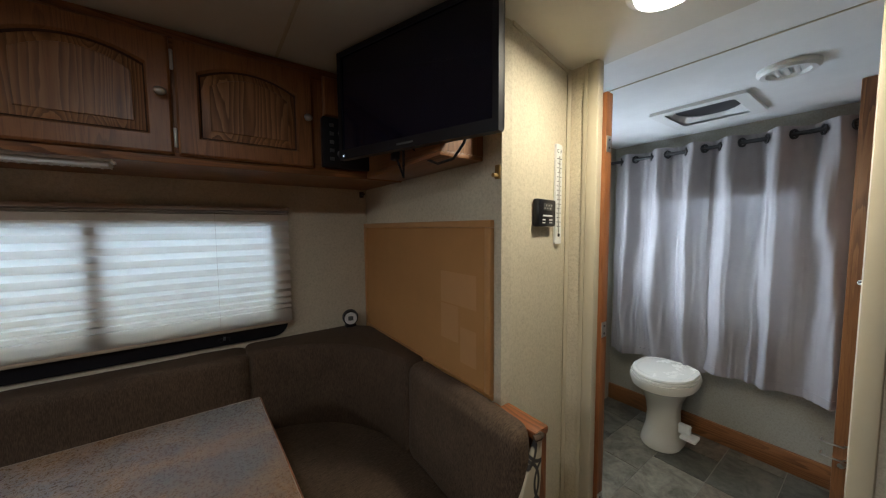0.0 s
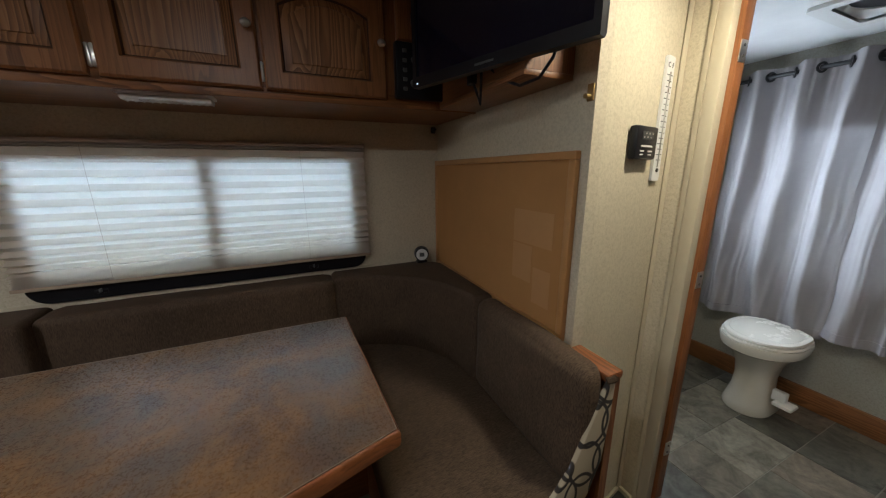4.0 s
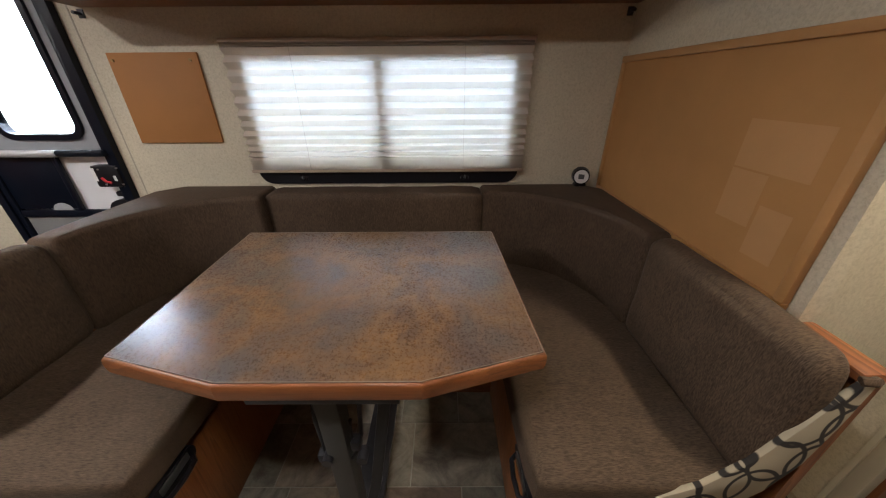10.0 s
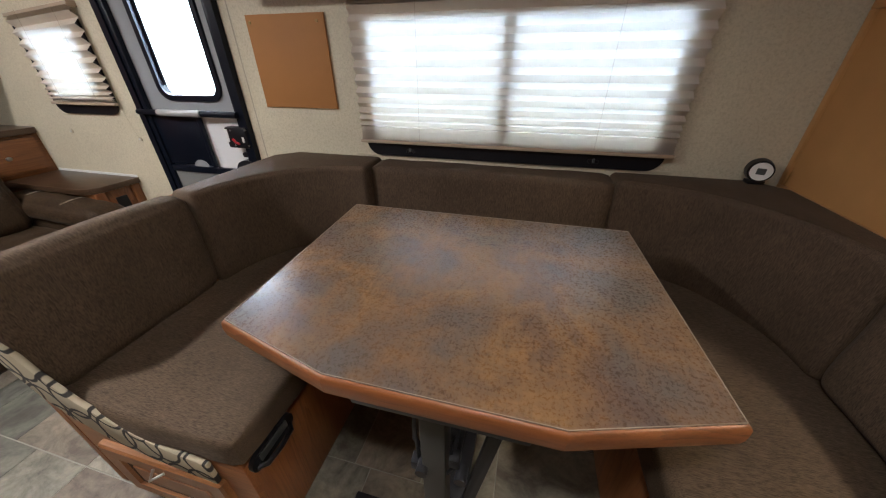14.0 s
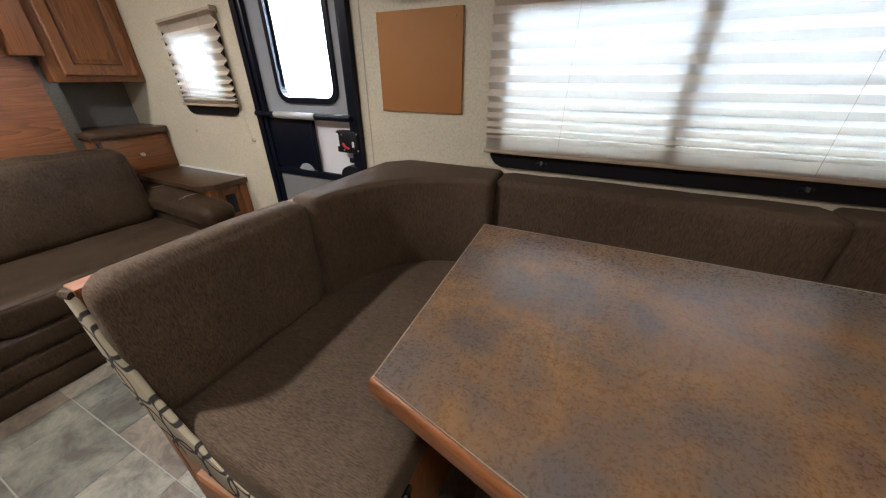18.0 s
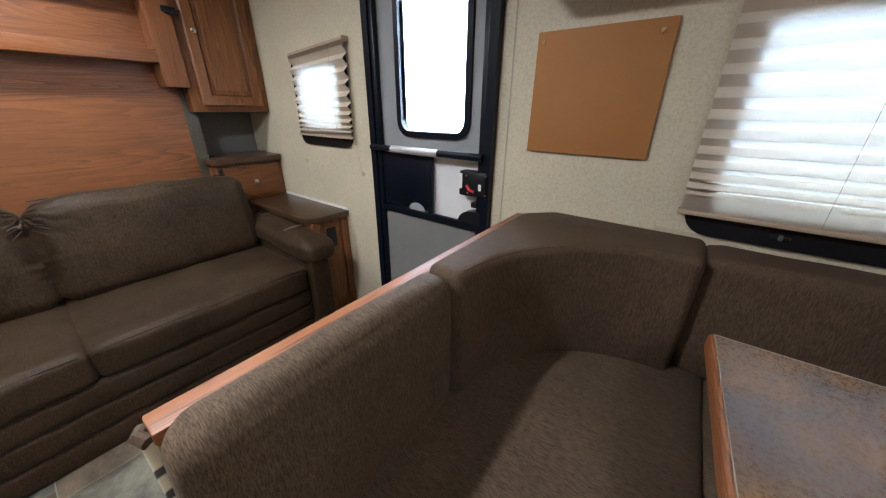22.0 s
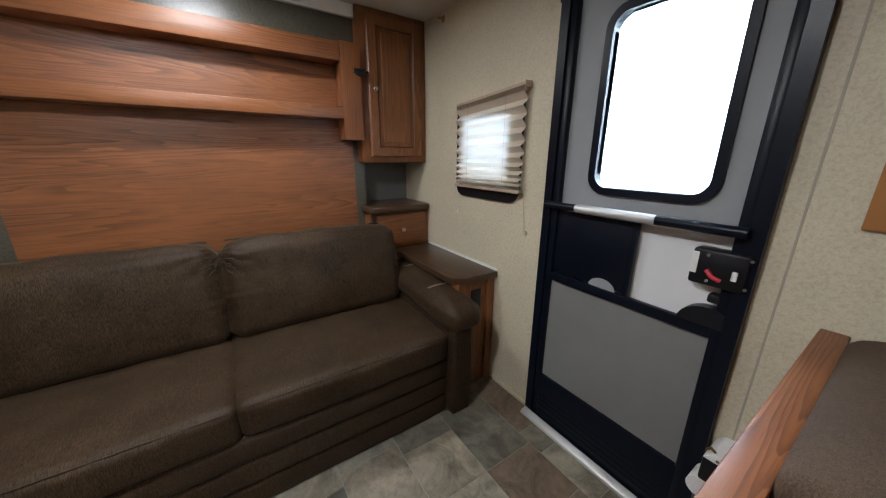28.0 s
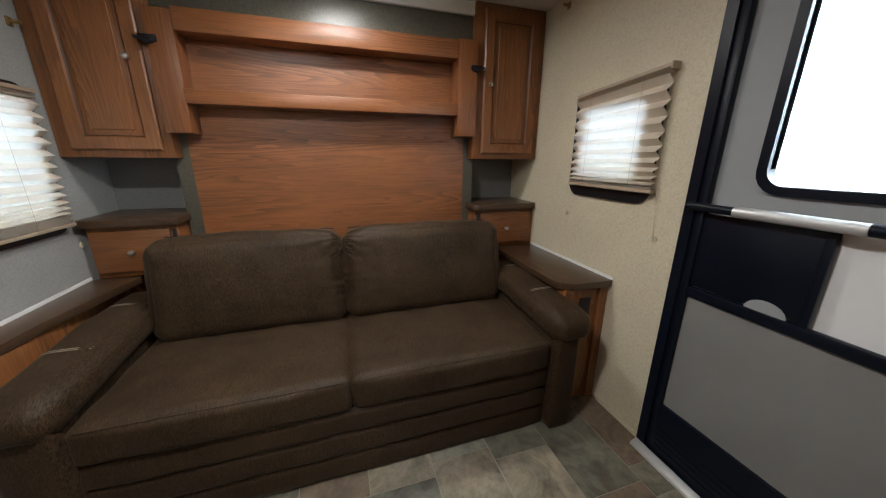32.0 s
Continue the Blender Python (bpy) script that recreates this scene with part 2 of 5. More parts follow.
def laminate():
    """Rust and slate coloured table laminate."""
    m, t, p = nodes("rust_slate_laminate")
    v = coords(t)
    big = noise_tex(t, v, 3.6, 6, 0.55, 0.3)
    hue = noise_tex(t, v, 4.2, 7, 0.62, 0.3)
    plum = noise_tex(t, coords(t, (1, 1, 1), (0, 0, radians(40))), 3.3, 8, 0.68, 0.5)
    brush_a = noise_tex(t, coords(t, (120, 16, 1)), 1.0, 4, 0.65)
    brush_b = noise_tex(t, coords(t, (15, 100, 1)), 1.0, 4, 0.65)
    fine = noise_tex(t, v, 190, 4, 0.7)
    slate, ochre, umber = (0.102, 0.083, 0.070), (0.204, 0.118, 0.056), (0.150, 0.092, 0.056)
    col = ramp(t, big, [(0.40, slate), (0.46, umber), (0.52, ochre), (0.57, umber), (0.63, slate)])
    col = mixc(t, 0.36, col, ramp(t, hue, [(0.40, (0.106, 0.090, 0.081)), (0.48, (0.142, 0.084, 0.050)), (0.56, (0.236, 0.122, 0.044)), (0.64, (0.084, 0.054, 0.041))]))
    col = mixc(t, ramp(t, plum, [(0.53, (0, 0, 0)), (0.63, (0.5, 0.5, 0.5))]), col, (0.062, 0.040, 0.038))
    worn = ramp(t, noise_tex(t, v, 5.5, 6, 0.65, 0.4), [(0.42, (0.25, 0.25, 0.25)), (0.60, (1, 1, 1))])
    for tex, low in ((brush_a, 0.68), (brush_b, 0.76)):
        col = mixc(t, worn, col, ramp(t, tex, [(0.30, (low, low * 0.97, low * 0.95)), (0.46, (1, 1, 1)), (0.70, (1.14, 1.12, 1.08))]), "MULTIPLY")
    col = mixc(t, 1.0, col, ramp(t, fine, [(0.32, (0.92, 0.91, 0.90)), (0.48, (1, 1, 1)), (0.72, (1.05, 1.05, 1.04))]), "MULTIPLY")
    link(t, col, p.inputs["Base Color"])
    r = t.nodes.new("ShaderNodeMapRange")
    r.inputs[3].default_value, r.inputs[4].default_value = 0.22, 0.34
    link(t, fine, r.inputs[0])
    link(t, r.outputs[0], p.inputs["Roughness"])
    p.inputs["Specular IOR Level"].default_value = 0.45
    bump(t, p, noise_tex(t, v, 130, 3, 0.6), 0.16, 0.0010)
    return m


table_laminate = laminate()


def tile_material():
    """Slate-look vinyl tile, with a tone of its own on each tile."""
    m, t, p = nodes("slate_vinyl_tile")
    c = t.nodes.new("ShaderNodeTexCoord")
    info = t.nodes.new("ShaderNodeObjectInfo")
    shift = t.nodes.new("ShaderNodeVectorMath")
    shift.operation = "MULTIPLY_ADD"
    link(t, info.outputs["Random"], shift.inputs[0])
    shift.inputs[1].default_value = (9, 7, 3)
    link(t, c.outputs["Object"], shift.inputs[2])
    a = noise_tex(t, shift.outputs[0], 7, 6, 0.68, 0.8)
    b = noise_tex(t, shift.outputs[0], 34, 5, 0.7)
    tone = ramp(t, info.outputs["Random"], [(0.0, (0.098, 0.094, 0.074)), (0.25, (0.195, 0.180, 0.135)), (0.5, (0.145, 0.103, 0.070)), (0.75, (0.27, 0.248, 0.188)), (1.0, (0.084, 0.085, 0.071))])
    col = mixc(t, 1.0, tone, ramp(t, a, [(0.36, (0.52, 0.49, 0.46)), (0.52, (1, 1, 1)), (0.68, (1.45, 1.42, 1.36))]), "MULTIPLY")
    col = mixc(t, 0.7, col, ramp(t, b, [(0.35, (0.72, 0.70, 0.68)), (0.55, (1.05, 1.05, 1.05))]), "MULTIPLY")
    link(t, col, p.inputs["Base Color"])
    p.inputs["Roughness"].default_value = 0.45
    bump(t, p, b, 0.25, 0.001)
    return m


tile_mat = tile_material()
grout = plain("tile_grout", (0.26, 0.245, 0.20), 0.7)


def translucent(name, color, through, rough=0.9, weave=500, lit=None, straight=0.0, spread=0.4):
    """Thin cloth or pleated paper: part diffuse, part translucent, with a share of light that goes nearly straight on."""
    m, t, p = nodes(name)
    v = coords(t)
    tone = ramp(t, noise_tex(t, v, 9, 5, 0.7), [(0.3, tuple(c * 0.9 for c in color)), (0.7, color)])
    link(t, tone, p.inputs["Base Color"])
    p.inputs["Roughness"].default_value = rough
    p.inputs["Specular IOR Level"].default_value = 0.1
    tr = t.nodes.new("ShaderNodeBsdfTranslucent")
    link(t, ramp(t, noise_tex(t, v, 60, 4, 0.7), [(0.3, tuple(c * 0.93 for c in lit or color)), (0.7, lit or color)]), tr.inputs["Color"])
    mx = t.nodes.new("ShaderNodeMixShader")
    mx.inputs[0].default_value = through
    link(t, p.outputs[0], mx.inputs[1])
    link(t, tr.outputs[0], mx.inputs[2])
    on = t.nodes.new("ShaderNodeBsdfRefraction")
    on.inputs["Color"].default_value = (*(lit or color), 1)
    on.inputs["IOR"].default_value, on.inputs["Roughness"].default_value = 1.01, spread
    mz = t.nodes.new("ShaderNodeMixShader")
    mz.inputs[0].default_value = straight
    link(t, mx.outputs[0], mz.inputs[1])
    link(t, on.outputs[0], mz.inputs[2])
    link(t, mz.outputs[0], t.nodes["Material Output"].inputs["Surface"])
    bump(t, p, noise_tex(t, v, weave, 2), 0.2, 0.0006)
    return m


blind_cloth = translucent("pleated_blind", (0.66, 0.575, 0.47), 0.100, lit=(0.69, 0.715, 0.715), straight=0.012, spread=0.12)
curtain_cloth = translucent("grey_curtain", (0.38, 0.36, 0.368), 0.10, weave=260, straight=0.016, spread=0.05)


def glow(name, color, strength):
    m, t, p = nodes(name)
    e = t.nodes.new("ShaderNodeEmission")
    e.inputs["Color"].default_value, e.inputs["Strength"].default_value = (*color, 1), strength
    link(t, e.outputs[0], t.nodes["Material Output"].inputs["Surface"])
    return m




def outdoors():
    """White overcast sky over dull green ground, on the backdrop outside."""
    m, t, p = nodes("daylight")
    c = t.nodes.new("ShaderNodeTexCoord")
    sep = t.nodes.new("ShaderNodeSeparateXYZ")
    link(t, c.outputs["Object"], sep.inputs[0])
    mr = t.nodes.new("ShaderNodeMapRange")
    mr.inputs[1].default_value, mr.inputs[2].default_value = 0.6, 2.1
    link(t, sep.outputs["Z"], mr.inputs[0])
    e = t.nodes.new("ShaderNodeEmission")
    link(t, ramp(t, mr.outputs[0], [(0.0, (0.07, 0.08, 0.075)), (0.34, (0.24, 0.275, 0.275)), (0.66, (0.82, 0.93, 1.0))]), e.inputs["Color"])
    e.inputs["Strength"].default_value = WINDOW_GLOW
    link(t, e.outputs[0], t.nodes["Material Output"].inputs["Surface"])
    return m


daylight = outdoors()
lamp_on = glow("lamp_lens", (1.0, 0.9, 0.74), 9.0)
logo_white = glow("logo_white", (0.75, 0.9, 1.0), 0.9)


def glass_mat():
    m, t, p = nodes("frosted_window_glass")
    p.inputs["Base Color"].default_value = (0.95, 0.97, 0.98, 1)
    p.inputs["Transmission Weight"].default_value = 1.0
    p.inputs["Roughness"].default_value = 0.25
    p.inputs["IOR"].default_value = 1.02
    return m


glass = glass_mat()

# ---- building helpers ----
BASE = {}


def thing(name, at, label, category, group="", kind=""):
    ob = new(name)
    ob.location = at
    ob.empty_display_size = 0.05
    BASE[ob.name] = Vector(at)
    return tagged(ob, label, category, group, kind)


def mesh_of(name, bm, material, smooth=35):
    me = bpy.data.meshes.new(name)
    bmesh.ops.recalc_face_normals(bm, faces=bm.faces)
    bm.to_mesh(me)
    bm.free()
    for m in material if isinstance(material, (list, tuple)) else [material]:
        me.materials.append(m)
    if smooth:
        me.shade_smooth()
        me.set_sharp_from_angle(angle=radians(smooth))
    return me


def part(name, bm, material, parent, label="", smooth=35):
    """One mesh, modelled in world metres, under a thing or a part."""
    at = BASE[parent.name]
    bmesh.ops.translate(bm, verts=bm.verts, vec=-at)
    ob = new(name, mesh_of(name, bm, material, smooth))
    ob.parent = parent
    BASE[ob.name] = at
    return tagged(ob, label)


def solo(name, bm, material, label, category, group="", kind="", smooth=35):
    """A thing that is one mesh."""
    ob = new(name, mesh_of(name, bm, material, smooth))
    BASE[ob.name] = Vector((0, 0, 0))
    return tagged(ob, label, category, group, kind)


def box(x0, x1, y0, y1, z0, z1, bevel=0.0, seg=2, bm=None):
    bm = bm or bmesh.new()
    m = Matrix.LocRotScale(((x0 + x1) / 2, (y0 + y1) / 2, (z0 + z1) / 2), None, (abs(x1 - x0), abs(y1 - y0), abs(z1 - z0)))
    got = bmesh.ops.create_cube(bm, size=1.0, matrix=m)
    if bevel:
        es = list({e for v in got["verts"] for e in v.link_edges})
        bmesh.ops.bevel(bm, geom=es, offset=bevel, segments=seg, profile=0.5, affect="EDGES")
    return bm


def prism(points, axis, a0, a1, bevel=0.0, seg=2, bm=None):
    """An outline in the plane across the axis, drawn out from a0 to a1. Points are given in the two other axes, in order."""
    bm = bm or bmesh.new()

    def at(p, a):
        q = list(p)
        q.insert(axis, a)
        return q

    low = [bm.verts.new(at(p, a0)) for p in points]
    high = [bm.verts.new(at(p, a1)) for p in points]
    fs = [bm.faces.new(low[::-1]), bm.faces.new(high)]
    n = len(points)
    for i in range(n):
        fs.append(bm.faces.new((low[i], low[(i + 1) % n], high[(i + 1) % n], high[i])))
    if bevel:
        bm.normal_update()
        es = [e for e in {e for f in fs for e in f.edges} if e.calc_face_angle(0) > 0.45]
        bmesh.ops.bevel(bm, geom=es, offset=bevel, segments=seg, profile=0.5, affect="EDGES")
    return bm


def cyl(p0, p1, r, seg=16, r2=None, bm=None):
    bm = bm or bmesh.new()
    p0, p1 = Vector(p0), Vector(p1)
    d = p1 - p0
    m = Matrix.Translation((p0 + p1) / 2) @ d.to_track_quat("Z", "Y").to_matrix().to_4x4()
    bmesh.ops.create_cone(bm, cap_ends=True, segments=seg, radius1=r, radius2=r if r2 is None else r2, depth=d.length, matrix=m)
    return bm


def rounded(w, h, r, n=5):
    """Corners of a rounded rectangle centred on the origin."""
    out = []
    for cx, cy, a in ((w / 2 - r, h / 2 - r, 0), (-w / 2 + r, h / 2 - r, 90), (-w / 2 + r, -h / 2 + r, 180), (w / 2 - r, -h / 2 + r, 270)):
        for i in range(n + 1):
            q = radians(a + 90 * i / n)
            out.append((cx + r * math.cos(q), cy + r * math.sin(q)))
    return out


def shifted(points, du, dv):
    return [(u + du, v + dv) for u, v in points]


def ring(outer, inner, axis, a0, a1, bm=None):
    """A frame between two outlines with as many corners."""
    bm = bm or bmesh.new()

    def at(p, a):
        q = list(p)
        q.insert(axis, a)
        return bm.verts.new(q)

    rows = [[at(p, a) for p in pts] for pts, a in ((outer, a0), (outer, a1), (inner, a1), (inner, a0))]
    n = len(outer)
    for k in range(4):
        a, b = rows[k], rows[(k + 1) % 4]
        for i in range(n):
            bm.faces.new((a[i], a[(i + 1) % n], b[(i + 1) % n], b[i]))
    return bm


def lathe(profile, at, seg=28, bm=None, squash=(1, 1)):
    """A turned shape: radius and height up the z axis."""
    bm = bm or bmesh.new()
    rows = []
    for r, z in profile:
        rows.append([bm.verts.new((at[0] + squash[0] * r * math.cos(2 * math.pi * i / seg), at[1] + squash[1] * r * math.sin(2 * math.pi * i / seg), at[2] + z)) for i in range(seg)])
    for a, b in zip(rows, rows[1:]):
        for i in range(seg):
            bm.faces.new((a[i], a[(i + 1) % seg], b[(i + 1) % seg], b[i]))
    bm.faces.new(rows[0][::-1])
    bm.faces.new(rows[-1])
    return bm


def tube(points, r, seg=8, bm=None):
    """A bent rod or cable."""
    bm = bm or bmesh.new()
    pts = [Vector(p) for p in points]
    rows = []
    for i, p in enumerate(pts):
        d = (pts[min(i + 1, len(pts) - 1)] - pts[max(i - 1, 0)]).normalized()
        q = d.to_track_quat("Z", "Y")
        rows.append([bm.verts.new(p + q @ Vector((r * math.cos(2 * math.pi * k / seg), r * math.sin(2 * math.pi * k / seg), 0))) for k in range(seg)])
    for a, b in zip(rows, rows[1:]):
        for k in range(seg):
            bm.faces.new((a[k], a[(k + 1) % seg], b[(k + 1) % seg], b[k]))
    bm.faces.new(rows[0][::-1])
    bm.faces.new(rows[-1])
    return bm


def soft(bm, amount, scale, seed=0.0):
    """Uneven stuffing: pushes vertices along their normals."""
    bm.normal_update()
    for v in bm.verts:
        v.co += v.normal * amount * noise.noise(v.co * scale + Vector((seed, seed, seed)))
    return bm


def pillow(x0, x1, y0, y1, z0, z1, r, puff=0.012, cuts=10, seed=0.0):
    """A stuffed block: rounded edges, bulging faces, uneven stuffing."""
    bm = bmesh.new()
    m = Matrix.LocRotScale(((x0 + x1) / 2, (y0 + y1) / 2, (z0 + z1) / 2), None, (x1 - x0, y1 - y0, z1 - z0))
    bmesh.ops.create_cube(bm, size=1.0, matrix=m)
    bmesh.ops.subdivide_edges(bm, edges=bm.edges, cuts=cuts, use_grid_fill=True)
    c = Vector(((x0 + x1) / 2, (y0 + y1) / 2, (z0 + z1) / 2))
    half = Vector(((x1 - x0) / 2, (y1 - y0) / 2, (z1 - z0) / 2))
    for v in bm.verts:
        d = v.co - c
        u = Vector((d[i] / half[i] for i in range(3)))
        core = Vector((max(-half[i] + r, min(half[i] - r, d[i])) for i in range(3)))
        off = d - core
        if off.length > 1e-6:
            off = off.normalized() * r
        new_d = core + off
        for i in range(3):
            if abs(u[i]) > 0.99:
                j, k = [q for q in range(3) if q != i]
                new_d[i] += math.copysign(puff, u[i]) * (1 - abs(u[j]) ** 2.5) * (1 - abs(u[k]) ** 2.5)
        v.co = c + new_d
    return soft(bm, 0.004, 9.0, seed)


def pierced(x0, x1, z0, z1, holes, axis, a0, a1):
    """A wall between a0 and a1 along the axis, with openings (u0, u1, z0, z1) right through it."""
    us = sorted({x0, x1, *(h[0] for h in holes), *(h[1] for h in holes)})
    zs = sorted({z0, z1, *(h[2] for h in holes), *(h[3] for h in holes)})
    bm = bmesh.new()
    made = {}

    def vert(u, a, z):
        key = (round(u, 4), round(a, 4), round(z, 4))
        if key not in made:
            made[key] = bm.verts.new((u, a, z) if axis == 1 else (a, u, z))
        return made[key]

    def solid(i, j):
        if not (0 <= i < len(us) - 1 and 0 <= j < len(zs) - 1):
            return False
        u, z = (us[i] + us[i + 1]) / 2, (zs[j] + zs[j + 1]) / 2
        return not any(h[0] < u < h[1] and h[2] < z < h[3] for h in holes)

    for i in range(len(us) - 1):
        for j in range(len(zs) - 1):
            if not solid(i, j):
                continue
            u, v, p, q = us[i], us[i + 1], zs[j], zs[j + 1]
            for a in (a0, a1):
                bm.faces.new([vert(u, a, p), vert(v, a, p), vert(v, a, q), vert(u, a, q)])
            for di, dj, s, e in ((-1, 0, (u, p), (u, q)), (1, 0, (v, p), (v, q)), (0, -1, (u, p), (v, p)), (0, 1, (u, q), (v, q))):
                if not solid(i + di, j + dj):
                    bm.faces.new([vert(s[0], a0, s[1]), vert(e[0], a0, e[1]), vert(e[0], a1, e[1]), vert(s[0], a1, s[1])])
    return bm


# ---- structure ----
THICK = 0.042


def grown(hole, by=0.03):
    """The cut in the wall round a window whose inner frame laps over it."""
    return (hole[0] - by, hole[1] + by, hole[2] - by, hole[3] + by)


MAIN_WIN = (-1.01, 0.113, 0.93, 1.38)
SMALL_WIN = (-2.905, -2.57, 1.075, 1.385)
DOOR = (-2.33, -1.69, -0.02, 1.78)
solo("wall_door_side", pierced(FAR, END, -0.05, CEIL, [grown(MAIN_WIN), grown(SMALL_WIN), DOOR, (1.6, 2.12, 1.0, 1.6)], 1, WALL, WALL + THICK), paper,
     "beige speckled vinyl wall with windows and door", "wall", kind="structure", smooth=0)
LEFT_WIN = (-3.20, -2.45, 0.93, 1.36)
solo("wall_kitchen_side", pierced(FAR, END, -0.05, CEIL, [grown(LEFT_WIN)], 1, -THICK, 0.0), paper_dimmed,
     "vinyl wall with a window, its shade painted in grey", "wall", kind="structure", smooth=0)
solo("wall_far", box(FAR - THICK, FAR, -THICK, WALL + THICK, -0.05, CEIL), paper_shaded, "vinyl wall behind the fold-up bed, its shade painted in grey", "wall", kind="structure", smooth=0)
BATH_WIN = (0.90, 1.55, 0.75, 1.55)
solo("wall_bathroom_end", pierced(-THICK, WALL + THICK, -0.05, CEIL, [BATH_WIN], 0, END, END + THICK), bath_paper,
     "grey vinyl end wall behind the toilet", "wall", kind="structure", smooth=0)
solo("ceiling", box(FAR - THICK, 1.06, -THICK, WALL + THICK, CEIL, CEIL + 0.05), ceil_paint, "off-white smooth ceiling panels", "ceiling", kind="structure", smooth=0)

VENT = (1.957, 1.172, 0.32, 0.30)
bm = bmesh.new()
for x0, x1, y0, y1 in ((1.06, VENT[0] - VENT[2] / 2, -THICK, WALL + THICK), (VENT[0] + VENT[2] / 2, END + THICK, -THICK, WALL + THICK),
                       (VENT[0] - VENT[2] / 2, VENT[0] + VENT[2] / 2, -THICK, VENT[1] - VENT[3] / 2), (VENT[0] - VENT[2] / 2, VENT[0] + VENT[2] / 2, VENT[1] + VENT[3] / 2, WALL + THICK)):
    box(x0, x1, y0, y1, CEIL, CEIL + 0.05, bm=bm)
solo("ceiling_bathroom", bm, bath_lit_white, "white textured bathroom ceiling panel, some of its light painted in", "ceiling", kind="structure", smooth=0)
# Unseen board on the kitchen wall, added to soak up bounced light.
solo("wall_kitchen_panel", box(-2.30, 1.018, 0.001, 0.03, 0.0, CEIL - 0.002), dark_panel, "unseen plain dark oak panel added to cut bounced light", "wall", kind="structure", smooth=0)

# partition block between dinette and bathroom
outline = [(PART, WALL), (PART, 1.245), (0.60, 1.245), (0.985, 1.325), (1.0, 1.325), (1.005, 1.250), (1.06, 1.250), (1.06, WALL)]
solo("wall_partition", prism(outline, 2, 0.0, CEIL), paper, "beige speckled vinyl partition wall", "wall", kind="structure", smooth=0)
solo("wall_bathroom_side", pierced(1.06, END, 0, CEIL, [(1.6, 2.12, 1.0, 1.6)], 1, 1.84, 1.88), bath_paper, "pale grey bathroom side wall", "wall", kind="structure", smooth=0)
solo("trim_1", box(0.998, 1.034, 1.212, 1.251, 0, CEIL, 0.004), trim_cream, "cream vinyl corner trim", "trim", kind="structure")
solo("trim_2", prism([(0.996, 1.251), (1.006, 1.251), (1.003, 1.265), (0.997, 1.265)], 2, 0, CEIL), trim_cream, "cream vinyl corner trim", "trim", kind="structure")
solo("trim_3", prism([(0.980, 1.319), (0.988, 1.316), (0.999, 1.316), (0.999, 1.325), (0.985, 1.328)], 2, 0, CEIL), trim_cream, "cream vinyl corner trim", "trim", kind="structure")
solo("trim_6", prism([(0.60, 1.237), (0.985, 1.316), (0.985, 1.326), (0.60, 1.246)], 2, 0, 0.02), trim_cream, "thin cream floor trim", "trim", kind="structure")
solo("trim_7", prism([(0.60, 1.240), (0.985, 1.319), (0.985, 1.326), (0.60, 1.246)], 2, CEIL - 0.012, CEIL), trim_cream, "thin cream ceiling trim", "trim", kind="structure")
solo("trim_8", box(0.990, 1.002, 1.265, 1.325, 0, 0.02), trim_cream, "thin cream floor trim", "trim", kind="structure")
solo("door_jamb", box(1.034, 1.075, 1.199, 1.249, 0.055, 1.825, 0.003), box_wood_z, "orange-brown wooden bathroom door jamb", "door jamb", kind="structure")
solo("wall_bathroom_front", box(1.02, 1.10, 0.0, 0.585, 0, CEIL), paper, "beige speckled wall beside the bathroom door", "wall", kind="structure", smooth=0)
solo("trim_5", box(1.005, 1.115, 0.585, 0.625, 0, CEIL, 0.008), trim_cream, "cream vinyl corner trim", "trim", kind="structure")
solo("baseboard", box(END - 0.02, END, 0.45, 1.84, 0.0, 0.118, 0.004), oak_y, "orange-brown wooden baseboard in the bathroom", "baseboard", kind="structure")

# ---- windows ----


def window(name, hole, wall_y, side, mullions, label, lap=0.045):
    """Black-framed window in a long wall; side is +1 where the room lies towards -y."""
    u0, u1, z0, z1 = hole
    cu, cz = (u0 + u1) / 2, (z0 + z1) / 2
    win = thing(name, (cu, wall_y, z0), label, "window", kind="structure")
    out = shifted(rounded(u1 - u0 + 2 * lap, z1 - z0 + 2 * lap + 0.03, 0.06), cu, cz - 0.01)
    inn = shifted(rounded(u1 - u0 - 0.012, z1 - z0 - 0.012, 0.022), cu, cz)
    part("window_frame", ring(out, inn, 1, wall_y - 0.012 * side, wall_y - 0.001 * side), black, win)
    part("reveal", ring(shifted(rounded(u1 - u0 + 0.056, z1 - z0 + 0.056, 0.05), cu, cz), shifted(rounded(u1 - u0 + 0.044, z1 - z0 + 0.044, 0.05), cu, cz), 1, wall_y, wall_y + 0.04 * side), black, win)
    for x in mullions:
        part("mullion", box(x - 0.022, x + 0.022, wall_y - 0.011 * side, wall_y + 0.02 * side, z0, z1, 0.003), black, win)
    edges = [u0, *mullions, u1]
    for a, b in zip(edges, edges[1:]):
        pane = part("pane", box(a - 0.018, b + 0.018, wall_y + 0.026 * side, wall_y + 0.03 * side, z0 - 0.02, z1 + 0.02) if a == u0 and b == u1 else box(a - 0.018 * (a == u0) + 0.002, b + 0.018 * (b == u1) - 0.002, wall_y + 0.026 * side, wall_y + 0.03 * side, z0 - 0.02, z1 + 0.02), glass, win, "clear glass pane")
        pane.visible_shadow = False
    return win


